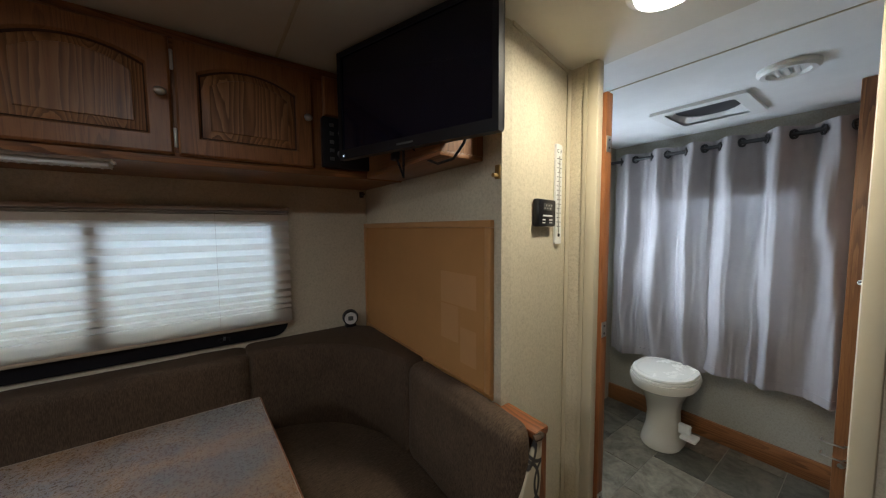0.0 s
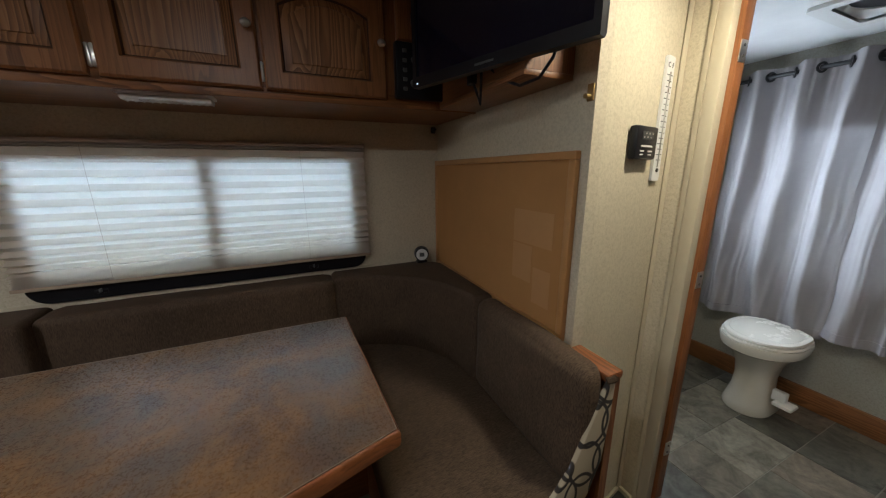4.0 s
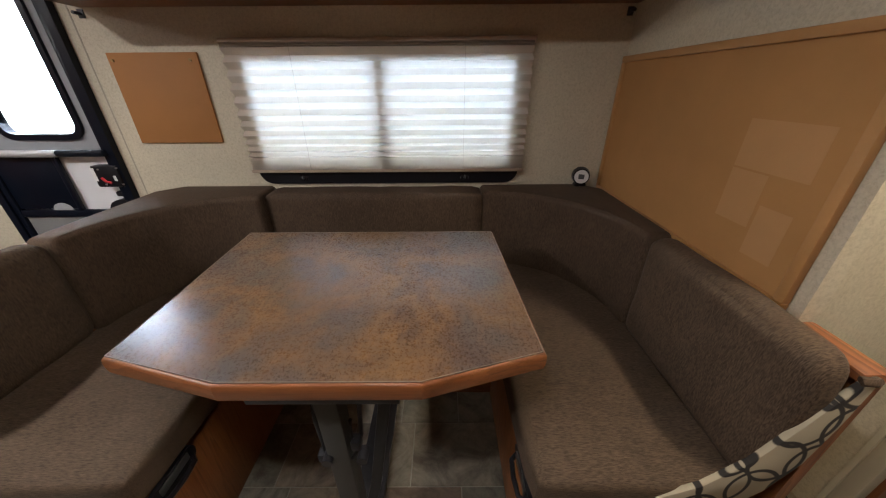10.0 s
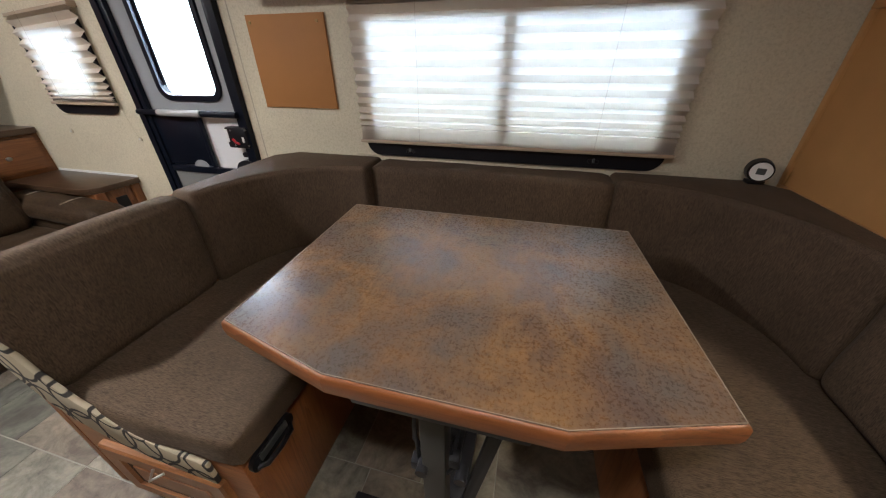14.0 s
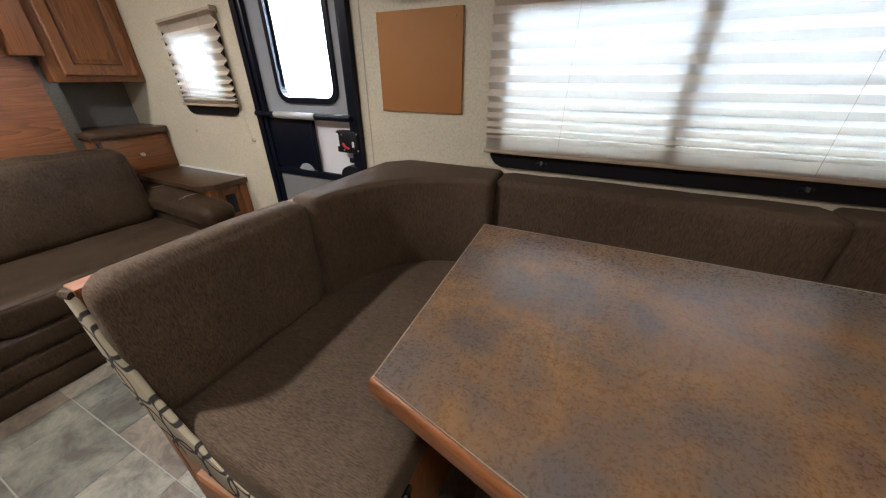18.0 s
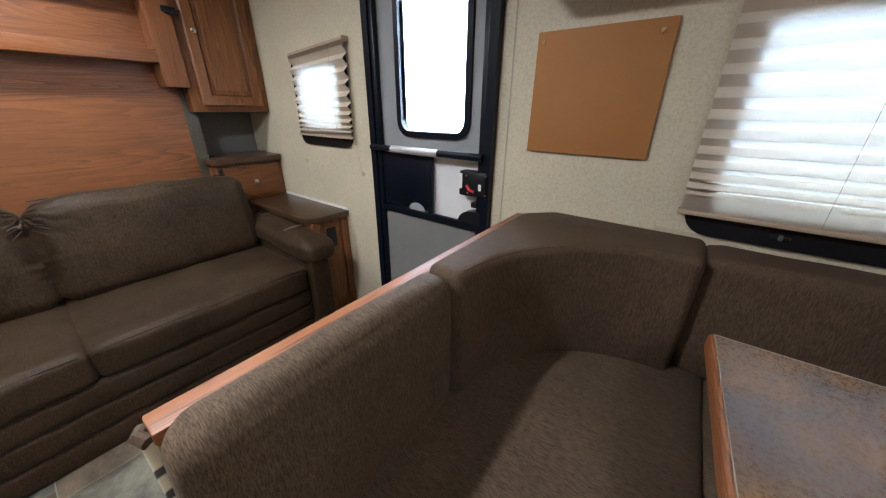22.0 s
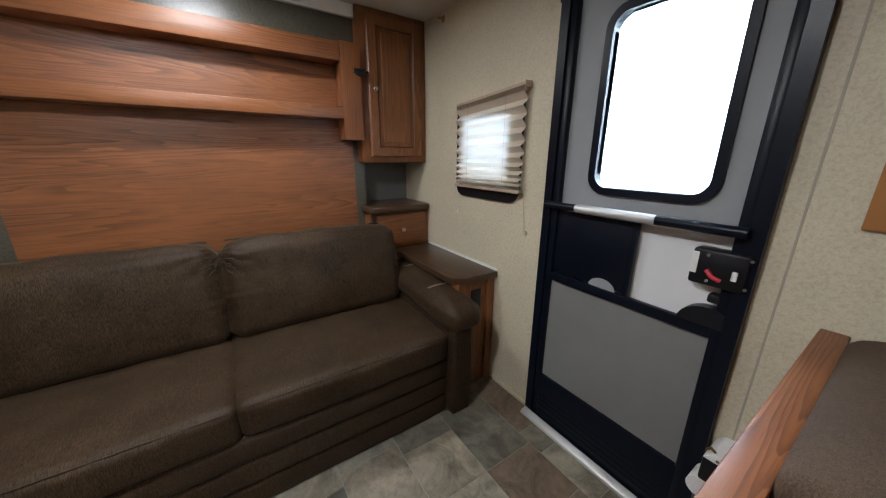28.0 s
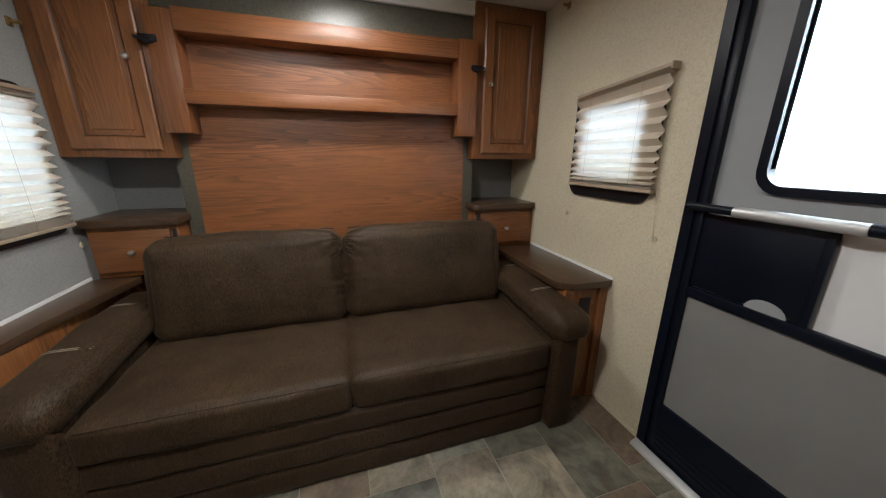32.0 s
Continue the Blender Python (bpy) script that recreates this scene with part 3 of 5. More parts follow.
window("window_1", MAIN_WIN, WALL, 1, [-0.456], "black-framed dinette window behind a pleated blind")
window("window_2", SMALL_WIN, WALL, 1, [], "small black-framed window behind a pleated blind", 0.065)
window("window_3", LEFT_WIN, 0.0, -1, [], "black-framed window behind a pleated blind")
for nm, x0, x1, y0, y1 in (("backdrop_1", -6.0, 3.0, 3.6, 3.62), ("backdrop_2", -6.0, 0.0, -1.3, -1.28), ("backdrop_3", 3.6, 3.62, -0.5, 3.6)):
    solo(nm, box(x0, x1, y0, y1, -0.8, 4.2), daylight, "bright overcast sky over ground outside", "backdrop", kind="structure", smooth=0)


def blind(x0, x1, z0, z1, wall_y, side, open_pleats, stack, label, zl=None):
    """Pleated paper blind: zigzag sheet, head and bottom rails, cords."""
    b = thing("pleated_blind", ((x0 + x1) / 2, wall_y, z0), label, "blind", "pleated window blinds")
    y = wall_y - 0.0275 * side
    zl = z1 if zl is None else zl
    part("head_rail", prism([(x0, zl - 0.015), (x1, z1 - 0.015), (x1, z1), (x0, zl)], 1, y - 0.010, y + 0.014, 0.002), blind_rail, b)
    part("bottom_rail", box(x0 - 0.004, x1 + 0.004, y - 0.012, y + 0.012, z0, z0 + 0.014, 0.003), blind_rail, b)
    bm = bmesh.new()
    low = z0 + 0.014
    stack_top = low + stack * 0.006
    zs = [low + i * 0.003 * (1 + i / (4 * stack)) / 1.25 for i in range(2 * stack)]
    steps = [0.42 + 0.75 * min(1, i / open_pleats) for i in range(2 * open_pleats)]
    steps[-4:] = [0.22] * 4
    z = stack_top
    zs.append(z)
    for w in steps:
        z += w * (z1 - 0.014 - stack_top) / sum(steps)
        zs.append(z)
    rows = []
    for i, z in enumerate(zs):
        d = (0.0145 if i >= 2 * stack else 0.011) * (1 if i % 2 else -1)
        drop = (z - low) / (z1 - 0.014 - low)
        za = z + (zl - z1) * drop
        rows.append([bm.verts.new((x0 + (x1 - x0) * k / 6, y + d, za + (z - za) * k / 6)) for k in range(7)])
    for a, c in zip(rows, rows[1:]):
        for k in range(6):
            bm.faces.new((a[k], a[k + 1], c[k + 1], c[k]))
    part("pleats", bm, blind_cloth, b, smooth=0)
    part("rail_bracket", box(x1 - 0.002, x1 + 0.005, y - 0.013, wall_y - 0.001 * side, z1 - 0.022, z1 + 0.004, 0.002), blind_rail, b)
    for fx in (0.22, 0.78):
        cx = x0 + (x1 - x0) * fx
        part("cord", cyl((cx, y - 0.014 * side, z0), (cx, y - 0.014 * side, z1 - 0.02), 0.0006, 6), blind_rail, b)
    return b


blind_rail = plain("blind_rail", (0.38, 0.295, 0.21), 0.6)
blind(-1.07, 0.173, 0.918, 1.445, WALL, 1, 13, 7, "beige pleated blind drawn down over the dinette window")
blind(-2.945, -2.48, 1.034, 1.48, WALL, 1, 11, 3, "beige pleated blind hanging askew over the small window", zl=1.445)
blind(-3.235, -2.42, 0.885, 1.395, 0.0, -1, 14, 5, "beige pleated blind drawn down beside the sofa")

# ---- entry door ----
dx0, dx1 = -2.345, -1.68
door = thing("door_1", ((dx0 + dx1) / 2, WALL, 0), "entry door with black screen-door frame, closed", "door", kind="structure")
ztop = 1.79
part("frame", ring([(dx0, 0.0), (dx1, 0.0), (dx1, ztop), (dx0, ztop)], [(dx0 + 0.035, 0.02), (dx1 - 0.035, 0.02), (dx1 - 0.035, ztop - 0.035), (dx0 + 0.035, ztop - 0.035)], 1, WALL - 0.03, WALL + 0.05), navy, door)
gx0, gx1, gz0, gz1 = -2.155, -1.82, 1.09, 1.615
gl = shifted(rounded(gx1 - gx0, gz1 - gz0, 0.045), (gx0 + gx1) / 2, (gz0 + gz1) / 2)
go = shifted(rounded(gx1 - gx0 + 0.05, gz1 - gz0 + 0.05, 0.065), (gx0 + gx1) / 2, (gz0 + gz1) / 2)
part("upper_skin", pierced(dx0 + 0.03, dx1 - 0.03, 1.0, ztop - 0.03, [(gx0, gx1, gz0, gz1)], 1, WALL + 0.005, WALL + 0.03), door_skin, door, smooth=0)
part("window_gasket", ring(go, gl, 1, WALL - 0.008, WALL + 0.03), navy, door)
pane = part("window_pane", box(gx0 + 0.002, gx1 - 0.002, WALL + 0.018, WALL + 0.022, gz0 + 0.002, gz1 - 0.002), glass, door, "frosted glass pane")
pane.visible_shadow = False
part("lower_skin", box(dx0 + 0.03, dx1 - 0.03, WALL + 0.012, WALL + 0.03, 0.02, 1.0), white_skin, door)
part("screen_stile", box(dx0 + 0.035, dx0 + 0.062, WALL - 0.022, WALL + 0.004, 0.02, ztop - 0.035, 0.004), navy, door)
part("screen_stile", box(dx1 - 0.06, dx1 - 0.035, WALL - 0.022, WALL + 0.004, 0.02, ztop - 0.035, 0.004), navy, door)
part("push_bar", cyl((dx0 + 0.16, WALL - 0.045, 1.012), (dx1 - 0.24, WALL - 0.045, 1.012), 0.016, 20), satin, door, "satin metal push bar")
part("bar_end", cyl((dx0 + 0.02, WALL - 0.042, 1.012), (dx0 + 0.165, WALL - 0.042, 1.012), 0.013, 16), navy, door)
part("bar_end", cyl((dx1 - 0.245, WALL - 0.042, 1.012), (dx1 - 0.03, WALL - 0.042, 1.012), 0.015, 16), navy, door)
# Flat half-disc for the recess; its grey paints shade on the skin behind.
part("slider_recess", prism([(dx0 + 0.275 + 0.05 * math.cos(math.pi * i / 12), 0.735 + 0.036 * math.sin(math.pi * i / 12)) for i in range(13)], 1, WALL - 0.0135, WALL - 0.0115), door_skin, door, "half-round finger recess")
part("lock_cover", box(dx1 - 0.135, dx1 - 0.012, WALL - 0.04, WALL + 0.012, 0.855, 0.955, 0.008), black, door, "black lock cover")
part("lock_label", box(dx1 - 0.134, dx1 - 0.118, WALL - 0.0415, WALL - 0.039, 0.885, 0.945), white_plastic, door, "white printed label")
part("lock_label", box(dx1 - 0.042, dx1 - 0.030, WALL - 0.0415, WALL - 0.039, 0.885, 0.91), white_plastic, door)
part("lock_lever", tube([(dx1 - 0.095, WALL - 0.043, 0.90), (dx1 - 0.08, WALL - 0.047, 0.885), (dx1 - 0.06, WALL - 0.045, 0.878)], 0.006), red_plastic, door, "red latch lever")
for ux, uz in ((0.118, 0.94), (0.03, 0.945), (0.03, 0.87), (0.11, 0.87)):
    part("screw", cyl((dx1 - ux + 0.02, WALL - 0.039, uz), (dx1 - ux + 0.02, WALL - 0.043, uz), 0.004, 10), steel, door)
part("thumb_turn", box(dx1 - 0.085, dx1 - 0.055, WALL - 0.025, WALL + 0.012, 0.805, 0.83, 0.006), black, door)
part("cup_handle", prism([(dx1 - 0.075 + 0.07 * math.cos(math.pi * i / 12), 0.735 + 0.055 * math.sin(math.pi * i / 12)) for i in range(13)], 1, WALL - 0.0265, WALL + 0.01), black, door)
part("slider_panel", box(dx0 + 0.06, dx0 + 0.36, WALL - 0.012, WALL - 0.002, 0.74, 0.99, 0.003), navy, door)
part("middle_rail", box(dx0 + 0.06, dx1 - 0.055, WALL - 0.02, WALL + 0.002, 0.70, 0.735, 0.004), navy, door)
part("divider", box(dx0 + 0.35, dx0 + 0.37, WALL - 0.018, WALL + 0.002, 0.73, 1.0, 0.003), navy, door)
part("lower_panel", box(dx0 + 0.06, dx1 - 0.055, WALL - 0.008, WALL - 0.004, 0.235, 0.705), screen_grey, door, "grey lower screen panel")
part("kick_plate", box(dx0 + 0.035, dx1 - 0.035, WALL - 0.022, WALL, 0.02, 0.24, 0.004), navy, door)
for k in range(4):
    part("rib", box(dx0 + 0.07, dx1 - 0.09, WALL - 0.025, WALL - 0.021, 0.06 + 0.025 * k, 0.064 + 0.025 * k), navy, door)
solo("threshold", prism([(WALL - 0.062, 0.0), (WALL - 0.058, 0.012), (WALL - 0.031, 0.026), (WALL - 0.031, 0.0)], 0, dx0, dx1, 0.002), satin, "brushed metal door threshold on the floor", "threshold", kind="structure")

hook = thing("coat_hook", (-2.36, WALL, 1.72), "small black coat hook on the wall", "hook")
part("plate", box(-2.372, -2.352, WALL - 0.006, WALL, 1.715, 1.765, 0.002), black, hook)
part("arm", tube([(-2.362, WALL - 0.004, 1.745), (-2.365, WALL - 0.03, 1.748), (-2.375, WALL - 0.045, 1.742)], 0.005), black, hook)
for x, z, cord in ((-2.975, 0.883, 0), (-2.456, 0.861, 1), (-3.29, 0.79, 0)):
    y = WALL if x > -3.2 else 0.0
    s = -1 if y else 1
    c = thing("blind_cleat", (x, y, z), "small clear cord cleat screwed to the wall", "cleat", "blind cord cleats")
    part("pad", cyl((x, y, z), (x, y + 0.006 * s, z), 0.012, 12), trim_cream, c)
    part("screw", cyl((x, y + 0.005 * s, z), (x, y + 0.010 * s, z), 0.005, 10), steel, c)
    if cord:
        part("cord", cyl((x, y + 0.008 * s, z + 0.005), (x + 0.0, y + 0.03 * s, 1.04), 0.001, 6), trim_cream, c)
for k, (x, z0, z1) in enumerate(((-1.635, 0.0, CEIL), (-2.40, 0.0, 0.03))):
    if k == 0:
        solo("trim_seam", box(x - 0.0025, x + 0.0025, WALL - 0.0015, WALL, z0, z1), seam_vinyl, "thin vinyl seam strip on the wall", "trim", kind="structure")
solo("trim_floor", box(-2.60, -2.35, WALL - 0.012, WALL, 0.0, 0.018, 0.003), trim_cream, "thin cream floor trim", "trim", kind="structure")
solo("trim_under_window", box(-1.12, 0.20, WALL - 0.004, WALL, 0.852, 0.862, 0.001), trim_cream, "thin cream seam strip under the window", "trim", kind="structure")
solo("trim_ceiling_seam", box(0.085, 0.095, 0.0, 1.83, CEIL - 0.003, CEIL, 0.001), trim_cream, "thin ceiling seam batten", "trim", kind="structure")
solo("trim_bath_ceiling", box(1.296, 1.304, 0.0, 1.84, CEIL - 0.003, CEIL, 0.001), trim_cream, "thin ceiling seam batten", "trim", kind="structure")
for x, y, z in ((0.535, WALL, 1.525), (-1.588, WALL, 1.53), (-3.126, WALL, 1.885), (-3.275, 0.0, 1.62)):
    inward = -1 if y else 1
    br = thing("wall_bracket", (x, y, z), "small metal bracket on the wall", "bracket", "small wall brackets")
    part("plate", box(x - 0.012, x + 0.012, y, y + 0.005 * inward, z - 0.015, z + 0.015, 0.002), brass if x < -3 else black_metal, br)
    part("peg", cyl((x, y + 0.004 * inward, z), (x, y + 0.035 * inward, z), 0.006, 10), brass if x < -3 else black_metal, br)
for x in (-0.85, -0.09):
    cl_ = thing("window_catch", (x, WALL, 0.885), "small black window catch", "catch", "window catches")
    part("base", box(x - 0.02, x + 0.02, WALL - 0.016, WALL - 0.006, 0.878, 0.893, 0.003), black, cl_)
    part("tab", box(x - 0.004, x + 0.004, WALL - 0.026, WALL - 0.014, 0.884, 0.898, 0.002), grey_metal, cl_)
plug = thing("hose_box", (-1.64, WALL, 0.27), "small black hose box with a white lid by the door", "hose box")
part("body", box(-1.668, -1.612, 2.125, WALL - 0.001, 0.325, 0.402, 0.006), black, plug)
part("lid", prism([(-1.668, 0.402), (-1.612, 0.402), (-1.616, 0.428), (-1.650, 0.424)], 1, 2.12, WALL - 0.001, 0.004), white_plastic, plug, "white sloping lid")
part("cap", cyl((-1.660, 2.13, 0.292), (-1.660, WALL - 0.001, 0.292), 0.030, 20), white_plastic, plug, "round white cap")
part("clip", tube([(-1.662, 2.13, 0.428), (-1.655, 2.125, 0.440), (-1.646, 2.13, 0.430)], 0.004, 8), brass, plug)
part("screw", cyl((-1.635, 2.119, 0.414), (-1.635, 2.122, 0.414), 0.004, 10), grey_metal, plug)

for z in (0.30, 0.97, 1.645):
    hi = thing("jamb_hinge", (1.05, 1.199, z), "small steel hinge plate on the wooden jamb", "hinge", "jamb hinges")
    part("plate", box(1.036, 1.066, 1.196, 1.200, z - 0.028, z + 0.028, 0.001), steel, hi)
    part("screw", cyl((1.05, 1.197, z + 0.014), (1.05, 1.194, z + 0.014), 0.004, 8), grey_metal, hi)
    part("screw", cyl((1.05, 1.197, z - 0.014), (1.05, 1.194, z - 0.014), 0.004, 8), grey_metal, hi)

# ---- cabinet fronts ----


def knob(parent, at, direction):
    d = Vector(direction)
    bm = cyl(at, Vector(at) + d * 0.016, 0.0055, 12)
    m = Matrix.Translation(Vector(at) + d * 0.022) @ Matrix.Diagonal((0.014 if not d.x else 0.009, 0.014 if not d.y else 0.009, 0.012, 1))
    bmesh.ops.create_uvsphere(bm, u_segments=16, v_segments=10, radius=1.0, matrix=m)
    part("knob", bm, steel, parent, "brushed metal knob")


def panel_front(parent, name, u0, u1, z0, z1, face, axis, side, arch, woods, label=""):
    """Raised-panel door or drawer front. axis: the axis it faces along; side: which way."""
    stile_wood, panel_wood = woods
    n = 14

    def at(u, d, z):
        return (u, face + side * d, z) if axis == 1 else (face + side * d, u, z)

    def loft(bm, pts_a, da, pts_b, db):
        a = [bm.verts.new(at(u, da, z)) for u, z in pts_a]
        b = [bm.verts.new(at(u, db, z)) for u, z in pts_b]
        for i in range(len(a)):
            bm.faces.new((a[i], a[(i + 1) % len(a)], b[(i + 1) % len(b)], b[i]))
        return a, b

    def outline(m, rise):
        top = [(u1 - m - (u1 - u0 - 2 * m) * i / n, z1 - m - rise * (2 * i / n - 1) ** 2) for i in range(n + 1)]
        return [(u0 + m, z0 + m), (u1 - m, z0 + m), *top]

    def outer(m):
        top = [(u1 - m - (u1 - u0 - 2 * m) * i / n, z1 - m) for i in range(n + 1)]
        return [(u0 + m, z0 + m), (u1 - m, z0 + m), *top]

    w = 0.058 if u1 - u0 > 0.24 else 0.05
    rise = arch
    bm = bmesh.new()
    loft(bm, outer(0.0), 0.0, outer(0.0), 0.014)
    loft(bm, outer(0.0), 0.014, outer(0.006), 0.020)
    loft(bm, outer(0.006), 0.020, outline(w - 0.008, rise), 0.020)
    loft(bm, outline(w - 0.008, rise), 0.020, outline(w, rise), 0.006)
    a, b = loft(bm, outline(w, rise), 0.006, outer(0.0), 0.0)
    bmesh.ops.remove_doubles(bm, verts=bm.verts, dist=0.0001)
    d = part(name, bm, stile_wood, parent, label)
    bm = bmesh.new()
    loft(bm, outline(w + 0.001, rise), 0.003, outline(w + 0.001, rise), 0.006)
    loft(bm, outline(w + 0.001, rise), 0.006, outline(w + 0.022, rise), 0.013)
    loft(bm, outline(w + 0.022, rise), 0.013, outline(w + 0.024, rise), 0.016)
    bm.faces.new([bm.verts.new(at(u, 0.016, z)) for u, z in outline(w + 0.024, rise)])
    bmesh.ops.remove_doubles(bm, verts=bm.verts, dist=0.0001)
    part("raised_panel", bm, panel_wood, d)
    bm = bmesh.new()
    loft(bm, outline(w - 0.003, rise), 0.0125, outline(w + 0.001, rise), 0.0072)
    part("groove", bm, groove_dark, d)
    return d


# Very dark brown for the strip along each panel's groove.
groove_dark = plain("groove_brown", (0.045, 0.016, 0.006), 0.5)

# ---- overhead cabinets above the dinette ----
CAB_Y, CAB_Z = 1.83, 1.55
cabinet = thing("overhead_cabinet", (-0.3, WALL, CAB_Z), "oak overhead cabinet with arched raised-panel doors", "cabinet")
cx0, cx1 = -1.585, PART
part("bottom_panel", box(cx0, cx1, CAB_Y + 0.02, WALL, CAB_Z, CAB_Z + 0.012), oak_x, cabinet)
part("side_panel", box(cx0, cx0 + 0.015, CAB_Y + 0.02, WALL, CAB_Z, CEIL - 0.003), oak_z, cabinet)
part("bottom_rail", box(cx0, cx1, CAB_Y, CAB_Y + 0.02, CAB_Z - 0.004, CAB_Z + 0.04, 0.004), oak_x, cabinet)
part("top_rail", box(cx0, cx1, CAB_Y, CAB_Y + 0.02, CEIL - 0.05, CEIL - 0.003, 0.003), oak_x, cabinet)
part("back_of_front", box(cx0, cx1, CAB_Y + 0.008, CAB_Y + 0.02, CAB_Z + 0.03, CEIL - 0.03), oak_x, cabinet)
for x in (-1.56, -1.36, -0.965, -0.573, -0.185, 0.215):
    part("stile", box(x - 0.025, x + 0.025, CAB_Y + 0.001, CAB_Y + 0.02, CAB_Z + 0.03, CEIL - 0.04), oak_z, cabinet)
for u0, u1, kn in ((-1.345, -0.975, -1.0), (-0.955, -0.584, -0.93), (-0.562, -0.190, -0.212), (-0.180, 0.196, 0.176)):
    d = panel_front(cabinet, "door", u0, u1, CAB_Z + 0.020, CEIL - 0.03, CAB_Y, 1, -1, 0.036, (oak_z, panel_oak), "arched oak door")
    knob(d, (kn, CAB_Y - 0.02, 1.735), (0, -1, 0))
    hx = u0 - 0.006 if kn > (u0 + u1) / 2 else u1 + 0.006
    for hz in (1.62, 1.84):
        part("hinge", box(hx - 0.0045, hx + 0.0045, CAB_Y - 0.010, CAB_Y, hz - 0.028, hz + 0.028, 0.003), steel, d, "polished metal hinge")
panel_front(cabinet, "fixed_panel", 0.235, 0.52, 1.76, CEIL - 0.03, CAB_Y, 1, -1, 0.0, (oak_z, oak_z))

radio = thing("stereo", (0.31, CAB_Y, 1.58), "black stereo set into the overhead cabinet", "stereo")
part("body", box(0.225, 0.50, CAB_Y - 0.03, CAB_Y, 1.575, 1.755, 0.006), black, radio)
for k in range(5):
    part("button", box(0.25, 0.265, CAB_Y - 0.034, CAB_Y - 0.029, 1.60 + 0.03 * k, 1.612 + 0.03 * k, 0.001), grey_metal, radio)
part("dial", cyl((0.29, CAB_Y - 0.03, 1.625), (0.29, CAB_Y - 0.045, 1.625), 0.014, 20), grey_metal, radio)
part("dial", cyl((0.29, CAB_Y - 0.03, 1.70), (0.29, CAB_Y - 0.04, 1.70), 0.010, 20), grey_metal, radio)

strip = thing("strip_light", (-0.44, 1.90, CAB_Z - 0.02), "white plastic strip light under the cabinet, off", "lamp")
part("base", box(-0.56, -0.33, 1.865, 1.925, CAB_Z - 0.008, CAB_Z, 0.002), white_plastic, strip)
bm = box(-0.555, -0.335, 1.87, 1.92, CAB_Z - 0.022, CAB_Z - 0.008, 0.006)
part("lens", bm, white_plastic, strip, "ribbed white lens")
for k in range(12):
    part("rib", box(-0.55 + 0.019 * k, -0.547 + 0.019 * k, 1.872, 1.918, CAB_Z - 0.0235, CAB_Z - 0.021), white_plastic, strip)

# return of the cabinet along the partition, behind the television
ret = thing("corner_cabinet", (0.5, 1.5, CAB_Z), "dark oak cabinet along the partition behind the television", "cabinet")
part("bottom_panel", box(0.40, PART - 0.003, 1.32, CAB_Y - 0.001, CAB_Z, CAB_Z + 0.014, 0.002), oak_y, ret)
part("front_panel", box(0.40, 0.418, 1.32, CAB_Y - 0.001, CAB_Z + 0.014, CEIL - 0.003), oak_y, ret)
part("end_panel", box(0.418, PART - 0.003, 1.32, 1.335, CAB_Z + 0.014, CEIL - 0.003), oak_z, ret)

# ---- television ----
tv = thing("television", (0.38, 1.42, 1.6), "black flat television on a wall arm, screen dark", "television")
ta, tb = Vector((0.253, 1.669, 0)), Vector((0.443, 1.143, 0))
along = (tb - ta).normalized()
out = Vector((along.y, -along.x, 0))
if out.x > 0:
    out = -out
TVC = (ta + tb) / 2 + Vector((0, 0, 1.75))
TVM = Matrix(((along.x, -out.x, 0, TVC.x), (along.y, -out.y, 0, TVC.y), (0, 0, 1, TVC.z), (0, 0, 0, 1)))
# in its own axes: x along the screen, y into the wall, z up


def tvbox(x0, x1, y0, y1, z0, z1, bevel=0.0):
    bm = box(x0, x1, y0, y1, z0, z1, bevel)
    bmesh.ops.transform(bm, matrix=TVM, verts=bm.verts)
    return bm


TW, TH = 0.285, 0.165
part("bezel", (lambda b: (bmesh.ops.transform(b, matrix=TVM, verts=b.verts), b)[1])(ring([(-TW, -TH - 0.008), (TW, -TH - 0.008), (TW, TH), (-TW, TH)], [(-TW + 0.016, -TH + 0.022), (TW - 0.016, -TH + 0.022), (TW - 0.016, TH - 0.014), (-TW + 0.016, TH - 0.014)], 1, -0.012, 0.012)), black, tv, "glossy black bezel")
part("screen", tvbox(-TW + 0.015, TW - 0.015, -0.006, 0.0, -TH + 0.021, TH - 0.013), screen_glass, tv, "dark glass screen")
part("back", tvbox(-TW + 0.006, TW - 0.006, 0.012, 0.045, -TH, TH - 0.006, 0.01), black, tv)
part("wall_arm", tvbox(-0.03, 0.03, 0.045, 0.11, -0.05, 0.05, 0.004), black_metal, tv)
part("maker_mark", tvbox(-0.03, 0.03, -0.0135, -0.0115, -TH + 0.003, -TH + 0.008), grey_metal, tv)
part("status_light", tvbox(-TW + 0.02, -TW + 0.026, -0.0135, -0.0115, -TH + 0.0, -TH + 0.004), logo_white, tv)
cable = thing("cable", (0.45, 1.4, 1.5), "black cables hanging below the television", "cable")
part("cord", tube([(0.40, 1.47, 1.60), (0.41, 1.42, 1.56), (0.42, 1.36, 1.535), (0.43, 1.30, 1.54), (0.435, 1.26, 1.575), (0.44, 1.25, 1.62)], 0.004), black, cable)
part("cord", tube([(0.36, 1.52, 1.60), (0.37, 1.50, 1.55), (0.38, 1.49, 1.51), (0.375, 1.48, 1.55), (0.37, 1.47, 1.60)], 0.004), black, cable)
part("plug", box(0.355, 0.375, 1.50, 1.53, 1.565, 1.61, 0.004), black, cable)

